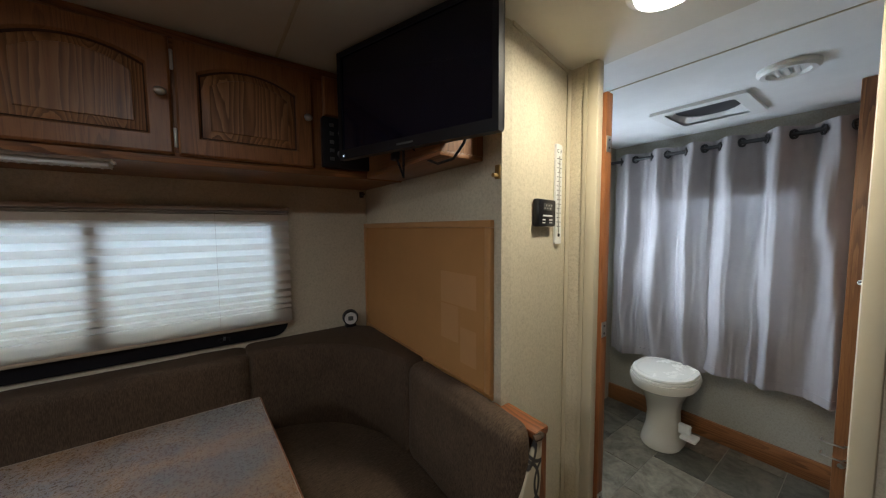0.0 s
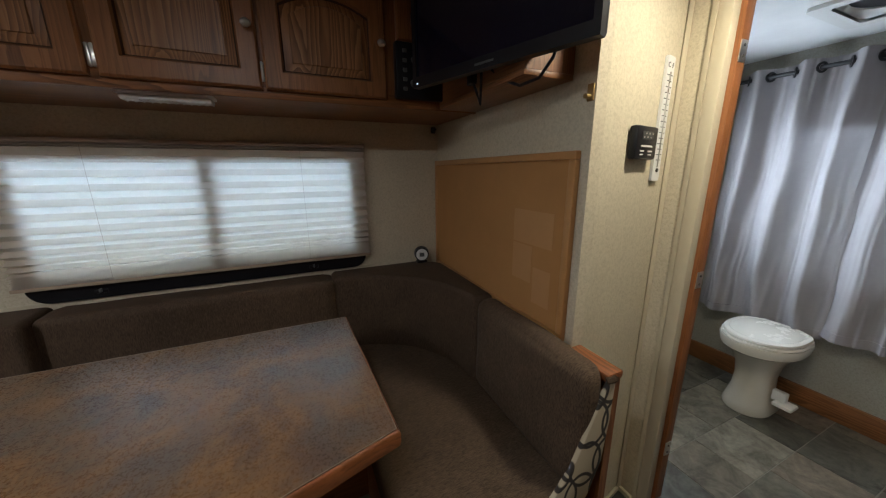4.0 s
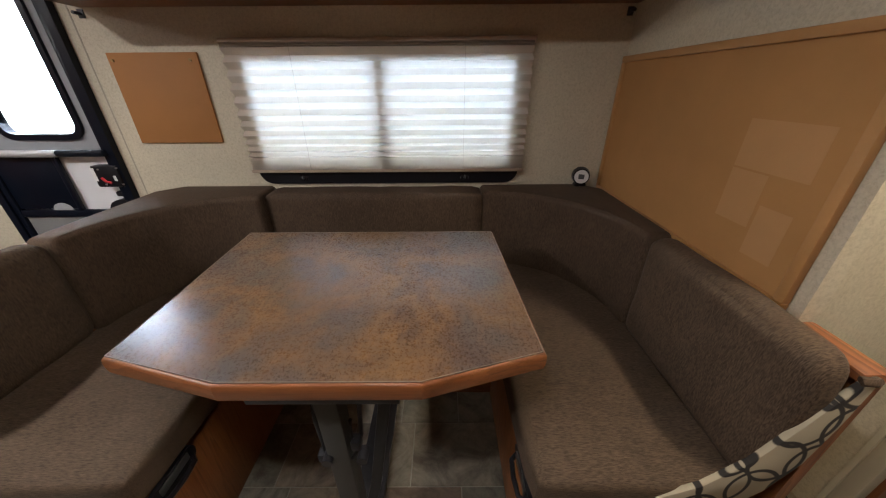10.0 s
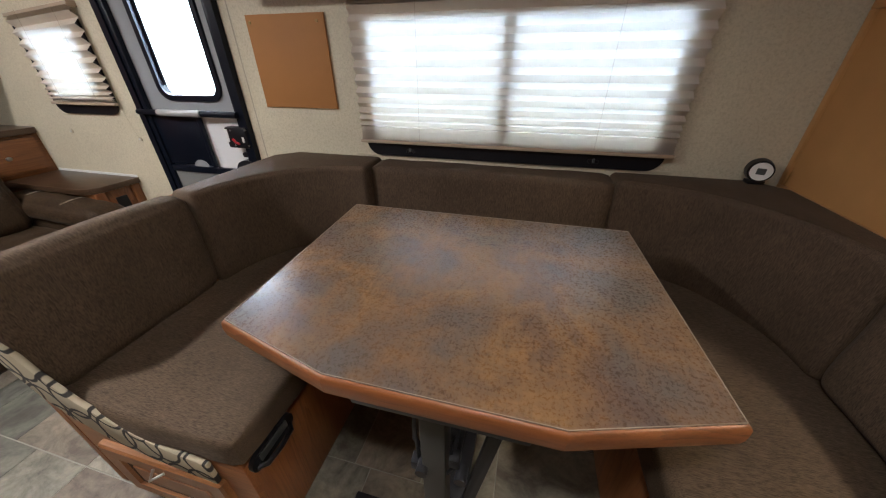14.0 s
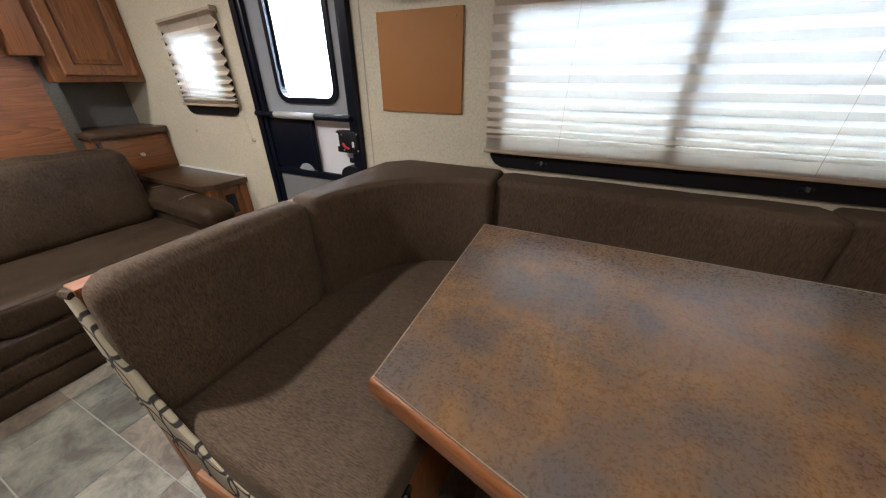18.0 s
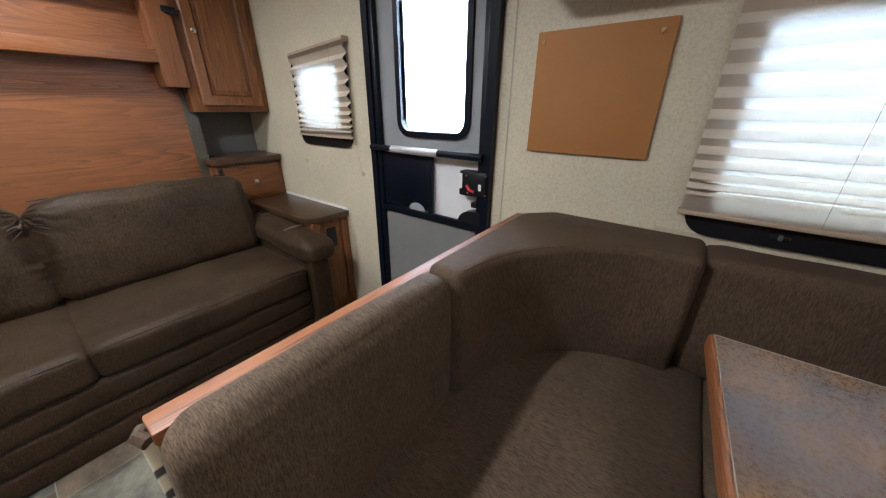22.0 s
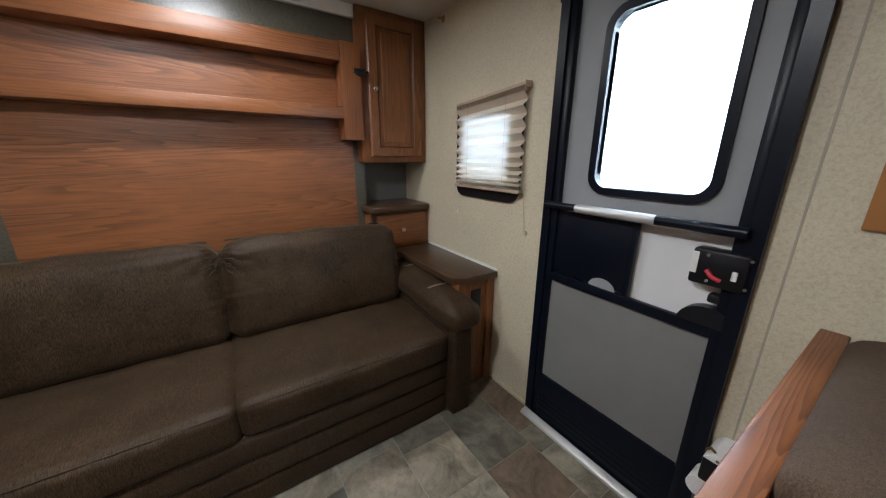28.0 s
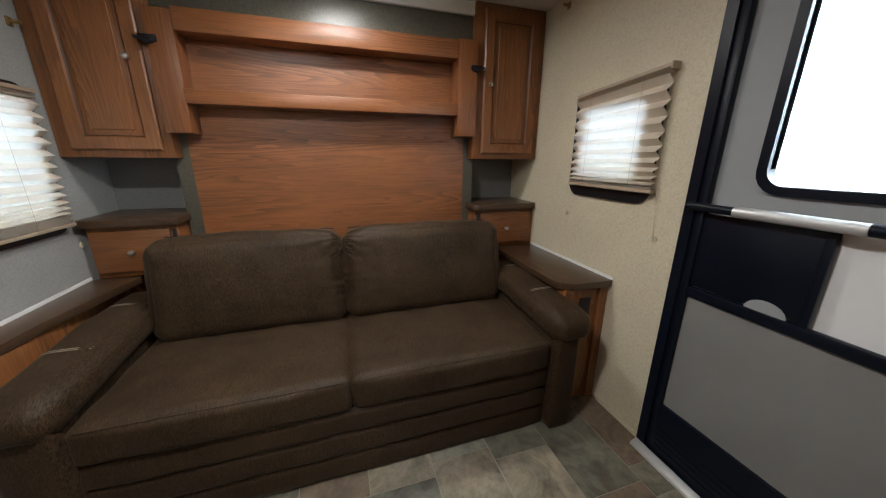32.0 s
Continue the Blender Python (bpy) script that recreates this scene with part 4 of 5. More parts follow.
# ---- boards and wall things ----
cork_faded = plain("cork_faded", (0.47, 0.255, 0.105), 0.75, vary=0.06, grain=500, relief=0.4, spec=0.2)
board = thing("cork_board", (PART, 1.74, 0.83), "large tan cork board in a light oak frame", "notice board")
part("sheet", box(PART - 0.012, PART, 1.285, 2.205, 0.835, 1.372), cork, board)
for y0, y1, z0, z1 in ((1.34, 1.53, 1.09, 1.20), (1.43, 1.53, 0.96, 1.085), (1.34, 1.42, 0.90, 1.02)):
    part("faded_patch", box(PART - 0.0126, PART - 0.011, y0, y1, z0, z1), cork_faded, board, "paler faded patch")
for nm, y0, y1, z0, z1 in (("frame_rail", 1.272, 2.222, 1.352, 1.374), ("frame_rail", 1.272, 2.222, 0.826, 0.846), ("frame_stile", 1.272, 1.296, 0.846, 1.352), ("frame_stile", 2.2, 2.222, 0.846, 1.352)):
    part(nm, box(PART - 0.02, PART - 0.001, y0, y1, z0, z1, 0.003), cork_frame_x, board)
pad = thing("tan_wall_panel", (-1.367, WALL, 1.05), "square tan panel screwed to the wall", "wall panel")
part("sheet", box(-1.55, -1.184, WALL - 0.012, WALL, 1.05, 1.40, 0.002), pad_tan, pad)
for x in (-1.53, -1.215):
    part("screw", cyl((x, WALL - 0.012, 1.372), (x, WALL - 0.017, 1.372), 0.006, 12), brass, pad)

thermo = thing("thermostat", (0.77, 1.27, 1.38), "small black thermostat on the partition wall", "thermostat")
TH_ROT = math.atan2(0.08, 0.385)


def on_wall(bm, at):
    bmesh.ops.transform(bm, matrix=Matrix.Translation(at) @ Matrix.Rotation(TH_ROT, 4, "Z"), verts=bm.verts)
    return bm


def lettering(text, size):
    """Flat raised letters, upright, facing the room."""
    cu = bpy.data.curves.new("lettering", "FONT")
    cu.body, cu.size, cu.extrude, cu.align_x = text, size, 0.0004, "CENTER"
    tmp = bpy.data.objects.new("lettering", cu)
    me = bpy.data.meshes.new_from_object(tmp)
    bm = bmesh.new()
    bm.from_mesh(me)
    bpy.data.objects.remove(tmp)
    bpy.data.meshes.remove(me)
    bpy.data.curves.remove(cu)
    bmesh.ops.rotate(bm, verts=bm.verts, cent=(0, 0, 0), matrix=Matrix.Rotation(radians(90), 3, "X"))
    return bm


TA = (0.786, 1.282, 1.398)
part("body", on_wall(box(-0.064, 0.064, -0.024, 0.0, -0.045, 0.045, 0.007), TA), black, thermo)
part("display", on_wall(box(-0.034, 0.030, -0.0262, -0.022, 0.008, 0.030, 0.002), TA), grey_metal, thermo)
for k in range(6):
    part("button", on_wall(box(-0.030 + 0.010 * k, -0.025 + 0.010 * k, -0.0275, -0.024, 0.012 + 0.010 * (k % 2), 0.016 + 0.010 * (k % 2), 0.001), TA), steel, thermo)
for x0, x1, z0, z1 in ((-0.036, 0.030, -0.012, -0.007), (-0.040, -0.018, -0.025, -0.021), (0.008, 0.032, -0.025, -0.021), (-0.040, -0.022, -0.034, -0.031), (0.010, 0.030, -0.034, -0.031)):
    part("lettering", on_wall(box(x0, x1, -0.0255, -0.0225, z0, z1), TA), white_plastic, thermo)
gauge = thing("wall_thermometer", (0.90, 1.285, 1.29), "long white wall thermometer with printed scale", "thermometer")
GA = (0.906, 1.307, 1.467)
part("plate", on_wall(prism(rounded(0.05, 0.355, 0.008), 1, -0.008, 0.0), GA), white_plastic, gauge)
part("tube", on_wall(box(-0.002, 0.002, -0.011, -0.007, -0.135, 0.135, 0.001), GA), steel, gauge)
part("bulb", on_wall(cyl((0, -0.0075, -0.145), (0, -0.0115, -0.145), 0.006, 14), GA), leg_metal, gauge)
for letter, lx in (("C", -0.012), ("F", 0.012)):
    bm = lettering(letter, 0.020)
    bmesh.ops.translate(bm, verts=bm.verts, vec=(lx, -0.0086, 0.146))
    part("letter", on_wall(bm, GA), black, gauge)
for k in range(16):
    part("mark", on_wall(box(-0.018 if k % 2 else -0.014, -0.005, -0.0092, -0.0078, -0.115 + 0.016 * k, -0.113 + 0.016 * k), GA), black, gauge)
    part("mark", on_wall(box(0.005, 0.017 if k % 2 else 0.013, -0.0092, -0.0078, -0.115 + 0.016 * k, -0.113 + 0.016 * k), GA), black, gauge)
clock = thing("round_gauge", (0.435, 2.165, 0.8555), "small round black and white gauge standing on the cushion", "gauge")
part("rim", cyl((0.440, 2.180, 0.902), (0.432, 2.150, 0.902), 0.039, 28, 0.036), black, clock)
part("face", cyl((0.433, 2.151, 0.902), (0.4315, 2.147, 0.902), 0.030, 28), white_plastic, clock)
bm = box(-0.0125, 0.0125, -0.0015, 0.0015, -0.010, 0.011, 0.002)
bmesh.ops.transform(bm, matrix=Matrix.Translation((0.4312, 2.1462, 0.902)) @ Matrix.Rotation(radians(-15), 4, "Z"), verts=bm.verts)
part("display", bm, grey_metal, clock)
part("foot", box(0.410, 0.462, 2.152, 2.185, 0.8555, 0.869, 0.004), black, clock)

# ---- dinette benches ----
SEAT, BACK, CAP = 0.50, 0.855, 0.825
RX0, RX1 = 0.02, PART      # bench beside the partition
LX0, LX1 = -1.52, -0.91    # bench beside the entry door
FRONT = 1.10


def seat_cushion(x0, x1, y0, y1, z0, z1, seed):
    return pillow(x0, x1, y0, y1, z0, z1, 0.028, 0.008, 16, seed)


def handle(parent, x, side):
    """Black pull handle on the inner face of a bench base."""
    part("handle_plate", prism(shifted(rounded(0.15, 0.055, 0.026), 1.19, 0.365), 0, x, x + 0.012 * side), black, parent)
    part("handle_grip", tube([(x + 0.008 * side, 1.13, 0.352), (x + 0.026 * side, 1.145, 0.350), (x + 0.030 * side, 1.19, 0.349), (x + 0.026 * side, 1.235, 0.350), (x + 0.008 * side, 1.25, 0.352)], 0.007), black, parent)
    part("handle_inlay", box(x + 0.011 * side, x + 0.016 * side, 1.142, 1.238, 0.362, 0.384), steel, parent)


def bench(x0, x1, inner, side, label):
    b = thing("dinette_bench", ((x0 + x1) / 2, 1.65, 0), label, "bench", "dinette benches")
    out = x0 if side > 0 else x1
    part("base_inner_panel", box(inner - 0.018 if side > 0 else inner, inner if side > 0 else inner + 0.018, FRONT + 0.02, WALL, 0, 0.385, 0.002), box_wood_z, b)
    part("base_front_panel", box(x0, x1, FRONT + 0.005, FRONT + 0.022, 0, 0.385, 0.002), box_wood_x, b)
    part("base_top", box(x0, x1, FRONT + 0.022, WALL, 0.37, 0.385), box_wood_x, b)
    d = panel_front(b, "base_door", x0 + 0.09, x1 - 0.09, 0.05, 0.29, FRONT + 0.005, 1, -1, 0.0, (oak_x, oak_x), "oak base door")
    part("pull", tube([((x0 + x1) / 2 - 0.02, FRONT - 0.016, 0.262), ((x0 + x1) / 2, FRONT - 0.04, 0.262), ((x0 + x1) / 2 + 0.02, FRONT - 0.016, 0.262)], 0.004), steel, d, "small metal pull")
    handle(b, inner, side)
    return b


left = bench(LX0, LX1, LX1, 1, "wooden dinette bench base beside the entry door")
right = bench(RX0, RX1 - 0.004, RX0, -1, "wooden dinette bench base beside the partition")


def end_panel(parent, flip, shift):
    """Patterned upholstery on the aisle end of a bench: it follows the back cushion down into a low apron."""
    outer = [(0.552, 0.812), (0.548, 0.70), (0.535, 0.58), (0.50, 0.485), (0.44, 0.41), (0.34, 0.355), (0.20, 0.318), (0.02, 0.295)]
    inner = [(0.02, 0.385), (0.14, 0.40), (0.25, 0.44), (0.36, 0.505), (0.43, 0.59), (0.475, 0.69), (0.512, 0.78), (0.530, 0.812)]
    pts = [(x * flip + shift, z) for x, z in outer + inner]
    part("end_upholstery", prism(pts, 1, FRONT - 0.012, FRONT + 0.003, 0.005), swirl, parent, "cream fabric with dark leaf loops")


for x in (-1.527, 0.541):
    part("rolled_top", tube([(x - 0.014, FRONT - 0.004, 0.815), (x, FRONT - 0.010, 0.819), (x + 0.014, FRONT - 0.004, 0.815)], 0.0085, 10), vinyl, left if x < 0 else right, "dark rolled fabric top")
end_panel(left, -1, -0.985)
end_panel(right, 1, 0.0)
cap = thing("bench_cap_rail", (-1.537, 1.65, CAP), "orange-brown wooden cap rail on the bench back", "rail")
part("cap", box(-1.555, -1.509, FRONT, WALL - 0.022, CAP - 0.022, CAP, 0.004), edge_wood_y, cap)
part("back_panel", box(-1.548, -1.522, FRONT + 0.004, WALL - 0.002, 0.0, CAP - 0.022), box_wood_z, cap)
cap2 = thing("bench_cap_rail", (0.575, 1.2, CAP), "orange-brown wooden cap rail on the bench back", "rail")
part("cap", box(0.535, 0.592, FRONT, 1.243, CAP - 0.022, CAP, 0.005), edge_wood_y, cap2)
part("cap_strip", box(0.543, PART - 0.001, 1.243, 1.272, CAP - 0.022, CAP, 0.003), edge_wood_y, cap2)
part("back_panel", box(0.562, 0.588, FRONT + 0.004, 1.24, 0.0, CAP - 0.022), box_wood_z, cap2)

solo("seat_cushion", seat_cushion(LX0 + 0.06, LX1 + 0.012, FRONT, 2.16, 0.385, SEAT, 1.0), fab_x, "brown woven seat cushion of the dinette bench", "cushion", "dinette cushions", smooth=50)
solo("seat_cushion", seat_cushion(RX0 - 0.012, RX1 - 0.06, FRONT, 2.16, 0.385, SEAT, 2.0), fab_x, "brown woven seat cushion of the dinette bench", "cushion", "dinette cushions", smooth=50)
solo("seat_cushion", seat_cushion(LX1 + 0.014, RX0 - 0.014, 1.72, 2.16, 0.385, SEAT - 0.004, 3.0), fab_x, "brown woven seat cushion under the window", "cushion", "dinette cushions", smooth=50)
rear = thing("rear_bench_base", (-0.445, 1.98, 0), "wooden bench base under the window", "bench base")
part("front_panel", box(LX1, RX0, 1.74, 1.758, 0, 0.384), box_wood_x, rear)


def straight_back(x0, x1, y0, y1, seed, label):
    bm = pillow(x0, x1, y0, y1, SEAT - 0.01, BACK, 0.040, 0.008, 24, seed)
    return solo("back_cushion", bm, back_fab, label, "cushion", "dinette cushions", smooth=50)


def corner_back(cx, cy, r, wall_x):
    """Corner cushion: the front is a quarter round, the back fills the corner."""
    s = 1 if wall_x > cx else -1
    n = 16
    arc = [(cx + s * r * math.cos(radians(90 * i / n)), cy + r * math.sin(radians(90 * i / n))) for i in range(n + 1)]
    pts = arc + [(cx, WALL - 0.01), (wall_x - s * 0.09, WALL - 0.01), (wall_x, WALL - 0.10), (wall_x, cy)]
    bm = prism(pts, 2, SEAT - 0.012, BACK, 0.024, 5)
    c = solo("back_cushion", bm, vinyl, "curved corner back cushion, brown darkened for shade", "cushion", "dinette cushions", smooth=50)
    for rr, zz in ((r + 0.012, BACK - 0.004),):
        pts = [(cx + s * rr * math.cos(radians(4 + 82 * i / 24)), cy + rr * math.sin(radians(4 + 82 * i / 24)), zz) for i in range(25)]
        part("seam", tube(pts, 0.0022, 6), vinyl, c)
    return c


straight_back(0.445, PART - 0.022, FRONT + 0.004, 1.621, 1.0, "straight back cushion beside the cork board, brown darkened for shade")
straight_back(-1.51, -1.415, FRONT + 0.004, 1.607, 2.0, "straight back cushion with textured top, brown darkened for shade")
corner_back(-0.02, 1.622, 0.465, PART - 0.022)
corner_back(-0.985, 1.608, 0.425, -1.51)
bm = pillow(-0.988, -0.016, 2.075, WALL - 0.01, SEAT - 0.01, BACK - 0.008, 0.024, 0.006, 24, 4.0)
solo("back_cushion", bm, vinyl, "back cushion under the window, brown darkened for shade", "cushion", "dinette cushions", smooth=50)

# ---- table ----
# Seam colour, with the light along the laminate's chamfer painted into it.
lit_seam_tone = plain("lit_seam_tone", (0.32, 0.26, 0.20), 0.5)
table = thing("dinette_table", (-0.45, 1.5, 0), "six-sided dinette table with rust-slate laminate and wooden edge", "table")
top = [(-0.955, 1.87), (-0.925, 1.215), (-0.645, 1.143), (-0.236, 1.143), (0.028, 1.222), (0.0, 1.87)]


def inset(points, d):
    out = []
    n = len(points)
    for i in range(n):
        a, b, c = Vector(points[i - 1]), Vector(points[i]), Vector(points[(i + 1) % n])
        n1 = Vector((-(b - a).y, (b - a).x)).normalized()
        n2 = Vector((-(c - b).y, (c - b).x)).normalized()
        k = (n1 + n2)
        k = k / max(0.2, k.length_squared / 2)
        out.append(tuple(b + k * d))
    return out


part("tabletop", prism(inset(top, 0.0035), 2, TABLE - 0.038, TABLE, 0.0015, 1), table_laminate, table, "rust and slate laminate top")
for i in range(6):
    a, b = Vector(top[i]), Vector(top[(i + 1) % 6])
    ins = inset(top, 0.004)
    c, d = Vector(ins[(i + 1) % 6]), Vector(ins[i])
    out2 = inset(top, -0.004)
    e, f = Vector(out2[i]), Vector(out2[(i + 1) % 6])
    bm = bmesh.new()
    prof = [(1.0, -0.042), (0.35, -0.046), (0.05, -0.034), (0.0, -0.02), (0.10, -0.009), (0.5, -0.0035), (1.0, -0.003)]
    r0 = [bm.verts.new((*(e.lerp(d, w)), TABLE + z)) for w, z in prof]
    r1 = [bm.verts.new((*(f.lerp(c, w)), TABLE + z)) for w, z in prof]
    for k in range(len(prof) - 1):
        bm.faces.new((r0[k], r1[k], r1[k + 1], r0[k + 1]))
    bm.faces.new((r0[-1], r1[-1], r1[0], r0[0]))
    bm.faces.new(r0)
    bm.faces.new(r1[::-1])
    part("edge_moulding", bm, edge_wood_x if abs((b - a).x) > abs((b - a).y) else edge_wood_y, table, "orange-brown rounded wooden edge", smooth=60)

part("top_bracket", box(-0.600, -0.282, 1.148, 1.75, TABLE - 0.068, TABLE - 0.047, 0.003), black_metal, table)
part("base_plate", box(-0.745, -0.19, 1.15, 1.262, 0.0, 0.026, 0.004), black_metal, table)
part("base_plate", box(-0.50, -0.40, 1.262, 1.72, 0.0, 0.02, 0.004), black_metal, table)
part("leg", prism([(1.195, 0.70), (1.25, 0.70), (1.262, 0.026), (1.207, 0.026)], 0, -0.492, -0.436, 0.004), leg_metal, table, "grey folding steel leg")
part("side_strut", prism([(-0.333, 0.70), (-0.303, 0.70), (-0.372, 0.26), (-0.430, 0.02), (-0.460, 0.02), (-0.402, 0.26)], 1, 1.215, 1.232, 0.003), black_metal, table, "flat black steel strut")
part("side_strut", tube([(-0.515, 1.24, 0.62), (-0.525, 1.25, 0.44), (-0.505, 1.25, 0.40)], 0.006), black_metal, table)
part("gas_strut", cyl((-0.40, 1.24, 0.60), (-0.415, 1.25, 0.44), 0.006, 10), black_metal, table)
ins = inset(top, 0.004)
part("edge_seam", tube([(*p, TABLE + 0.0002) for p in ins + ins[:1]], 0.0009, 6), lit_seam_tone, table, "thin seam line, pale for its lit edge")
for hx, hz0, hz1 in ((-0.508, 0.40, 0.68), (-0.424, 0.40, 0.54)):
    part("lock_bar", tube([(hx, 1.222, hz1), (hx - 0.004, 1.222, (hz0 + hz1) / 2), (hx + 0.004, 1.220, hz0 + 0.02), (hx - 0.010, 1.212, hz0)], 0.005, 8), black_metal, table, "black lock bar of the folding leg")
for hx, hz in ((-0.510, 0.405), (-0.418, 0.455), (-0.416, 0.13), (-0.508, 0.14)):
    part("lug", box(hx - 0.012, hx + 0.012, 1.205, 1.235, hz - 0.016, hz + 0.016, 0.004), black_metal, table)
for px, pz in ((-0.49, 0.42), (-0.40, 0.43), (-0.50, 0.14), (-0.39, 0.12)):
    part("pivot", cyl((px, 1.185, pz), (px, 1.22, pz), 0.014, 12), black_metal, table)

latch = thing("brass_latch", (PART, 1.25, 1.50), "small brass catch at the partition edge", "catch")
part("plate", box(PART - 0.006, PART, 1.248, 1.268, 1.49, 1.53, 0.002), brass, latch)
part("pin", cyl((PART - 0.004, 1.258, 1.50), (PART - 0.022, 1.258, 1.50), 0.006, 10), brass, latch)

# ---- sofa end ----
bed = thing("fold_up_bed", (-3.5, 1.1, 0), "fold-up bed front of reddish oak with an open ledge", "bed")
BX = -3.29
part("panel", box(-3.43, -3.40, 0.425, 1.79, 0.35, 1.74), bed_oak_y, bed, "wide oak-grain panel")
part("top_rail", box(-3.40, BX + 0.002, 0.492, 1.713, 1.65, 1.735, 0.002), bed_oak_y, bed)
part("ledge", box(-3.40, BX + 0.002, 0.485, 1.715, 1.378, 1.436, 0.002), bed_oak_y, bed)
part("stile", box(-3.40, BX, 0.394, 0.49, 1.258, 1.725, 0.002), bed_oak_z, bed)
part("stile", box(-3.40, BX, 1.715, 1.82, 1.273, 1.742, 0.002), bed_oak_z, bed)
for y, s in ((0.40, -1), (1.812, 1)):
    part("latch", box(BX, BX + 0.012, y - 0.03, y + 0.03, 1.60, 1.625, 0.003), black, bed, "black metal latch")
    part("latch_bolt", tube([(BX + 0.014, y - 0.02 * s, 1.60), (BX + 0.02, y + 0.0 * s, 1.592), (BX + 0.014, y + 0.02 * s, 1.605), (BX + 0.005, y + 0.045 * s, 1.615)], 0.006), black, bed)
for y0, y1 in ((0.365, 0.425), (1.79, 1.85)):
    solo("trim_side", box(-3.60, -3.40, y0, y1, 0, 1.75), strip_paper, "grey-green patterned trim beside the bed", "trim", kind="structure", smooth=0)
solo("trim_top", box(-3.60, -3.36, 0.38, 1.84, 1.75, 1.875), strip_paper, "grey-green patterned trim above the bed", "trim", kind="structure", smooth=0)
solo("trim_ceiling", box(-3.36, -3.335, 0.38, 1.84, 1.87, CEIL, 0.004), white_plastic, "white ceiling edge trim", "trim", kind="structure")


def side_unit(y_in, y_wall):
    """Upper cabinet, drawer stack and low counter in one corner of the sofa end. y_wall is the wall, y_in the bed side."""
    s = 1 if y_wall > y_in else -1
    lo, hi = min(y_in, y_wall - 0.002 * s), max(y_in, y_wall - 0.002 * s)
    up = thing("upper_cabinet", (-3.45, (lo + hi) / 2, 1.154), "tall oak wall cabinet with a raised-panel door", "cabinet", "sofa-end wall cabinets")
    part("body", box(-3.598, -3.32, lo, hi, 1.154, CEIL - 0.002, 0.002), side_oak_z, up)
    d = panel_front(up, "door", lo + 0.05, hi - 0.035, 1.185, CEIL - 0.03, -3.32, 0, 1, 0.0, (side_oak_z, side_oak_z), "oak raised-panel door")
    knob(d, (-3.30, (lo + 0.082) if s > 0 else (hi - 0.082), 1.54), (1, 0, 0))
    sh = thing("drawer_unit", (-3.45, (lo + hi) / 2, 0.63), "small oak drawer unit with a dark top", "drawer unit", "sofa-end drawer units")
    ylo, yhi = (lo - 0.0, hi) if s > 0 else (lo, hi - 0.02)
    part("body", box(-3.598, -3.30, ylo + 0.02, yhi - 0.02 if s < 0 else yhi, 0.63, 0.865, 0.002), side_oak_y, sh)
    rr = shifted(rounded(0.34, yhi - ylo, 0.03, 4), -3.43, (ylo + yhi) / 2)
    part("top", prism(rr, 2, 0.865, 0.897, 0.003), dark_counter, sh, "dark brown laminate top")
    a, b = ylo + 0.05, yhi - 0.03
    if s < 0:
        a, b = ylo + 0.03, yhi - 0.05
    dr = part("drawer", box(-3.30, -3.282, a, b, 0.655, 0.845, 0.005), side_oak_y, sh, "plain oak drawer front")
    knob(dr, (-3.282, (a + b) / 2, 0.748), (1, 0, 0))
    part("slide", box(-3.32, -3.29, (a - 0.02) if s > 0 else (b + 0.008), (a - 0.008) if s > 0 else (b + 0.02), 0.79, 0.84), black_metal, sh)
    low = thing("side_counter", (-2.95, (lo + hi) / 2, 0), "low oak side cabinet with a dark counter top beside the sofa", "side cabinet", "sofa side cabinets")
    yl, yh = (1.965, y_wall - 0.003) if s > 0 else (y_wall + 0.003, 0.135)
    part("body", box(-3.598, -2.645, yl + 0.03 * (s > 0), yh - 0.03 * (s < 0), 0.0, 0.60, 0.002), side_oak_z, low)
    if s > 0:
        pts = [(-3.28, yh), (-3.28, yl), (-2.70, yl), (-2.655, yl + 0.015), (-2.62, yl + 0.06), (-2.612, yh)]
    else:
        pts = [(-3.28, yl), (-2.612, yl), (-2.62, yh - 0.085), (-2.655, yh - 0.045), (-2.70, yh - 0.028), (-2.85, yh - 0.02), (-3.28, yh + 0.05)]
    part("counter", prism(pts, 2, 0.60, 0.632, 0.004), dark_counter, low, "dark brown laminate counter")
    part("back_bead", box(-3.28, -2.615, yh - 0.006 if s > 0 else yl, yh if s > 0 else yl + 0.006, 0.632, 0.645), white_plastic, low, "white sealing bead")
    part("end_stile", box(-2.645, -2.632, yl + 0.03 if s > 0 else yl, yl + 0.075 if s > 0 else yl + 0.045, 0.0, 0.60, 0.002), side_oak_z, low)
    part("end_stile", box(-2.645, -2.632, yh - 0.045 if s > 0 else yh - 0.075, yh if s > 0 else yh - 0.03, 0.0, 0.60, 0.002), side_oak_z, low)
    m = (yl + yh) / 2
    part("outlet", box(-2.645, -2.636, m - 0.025 + 0.01, m + 0.035 + 0.01, 0.43, 0.55, 0.003), black, low, "black power outlet")
    return up


side_unit(1.815, WALL)
side_unit(0.398, 0.0)

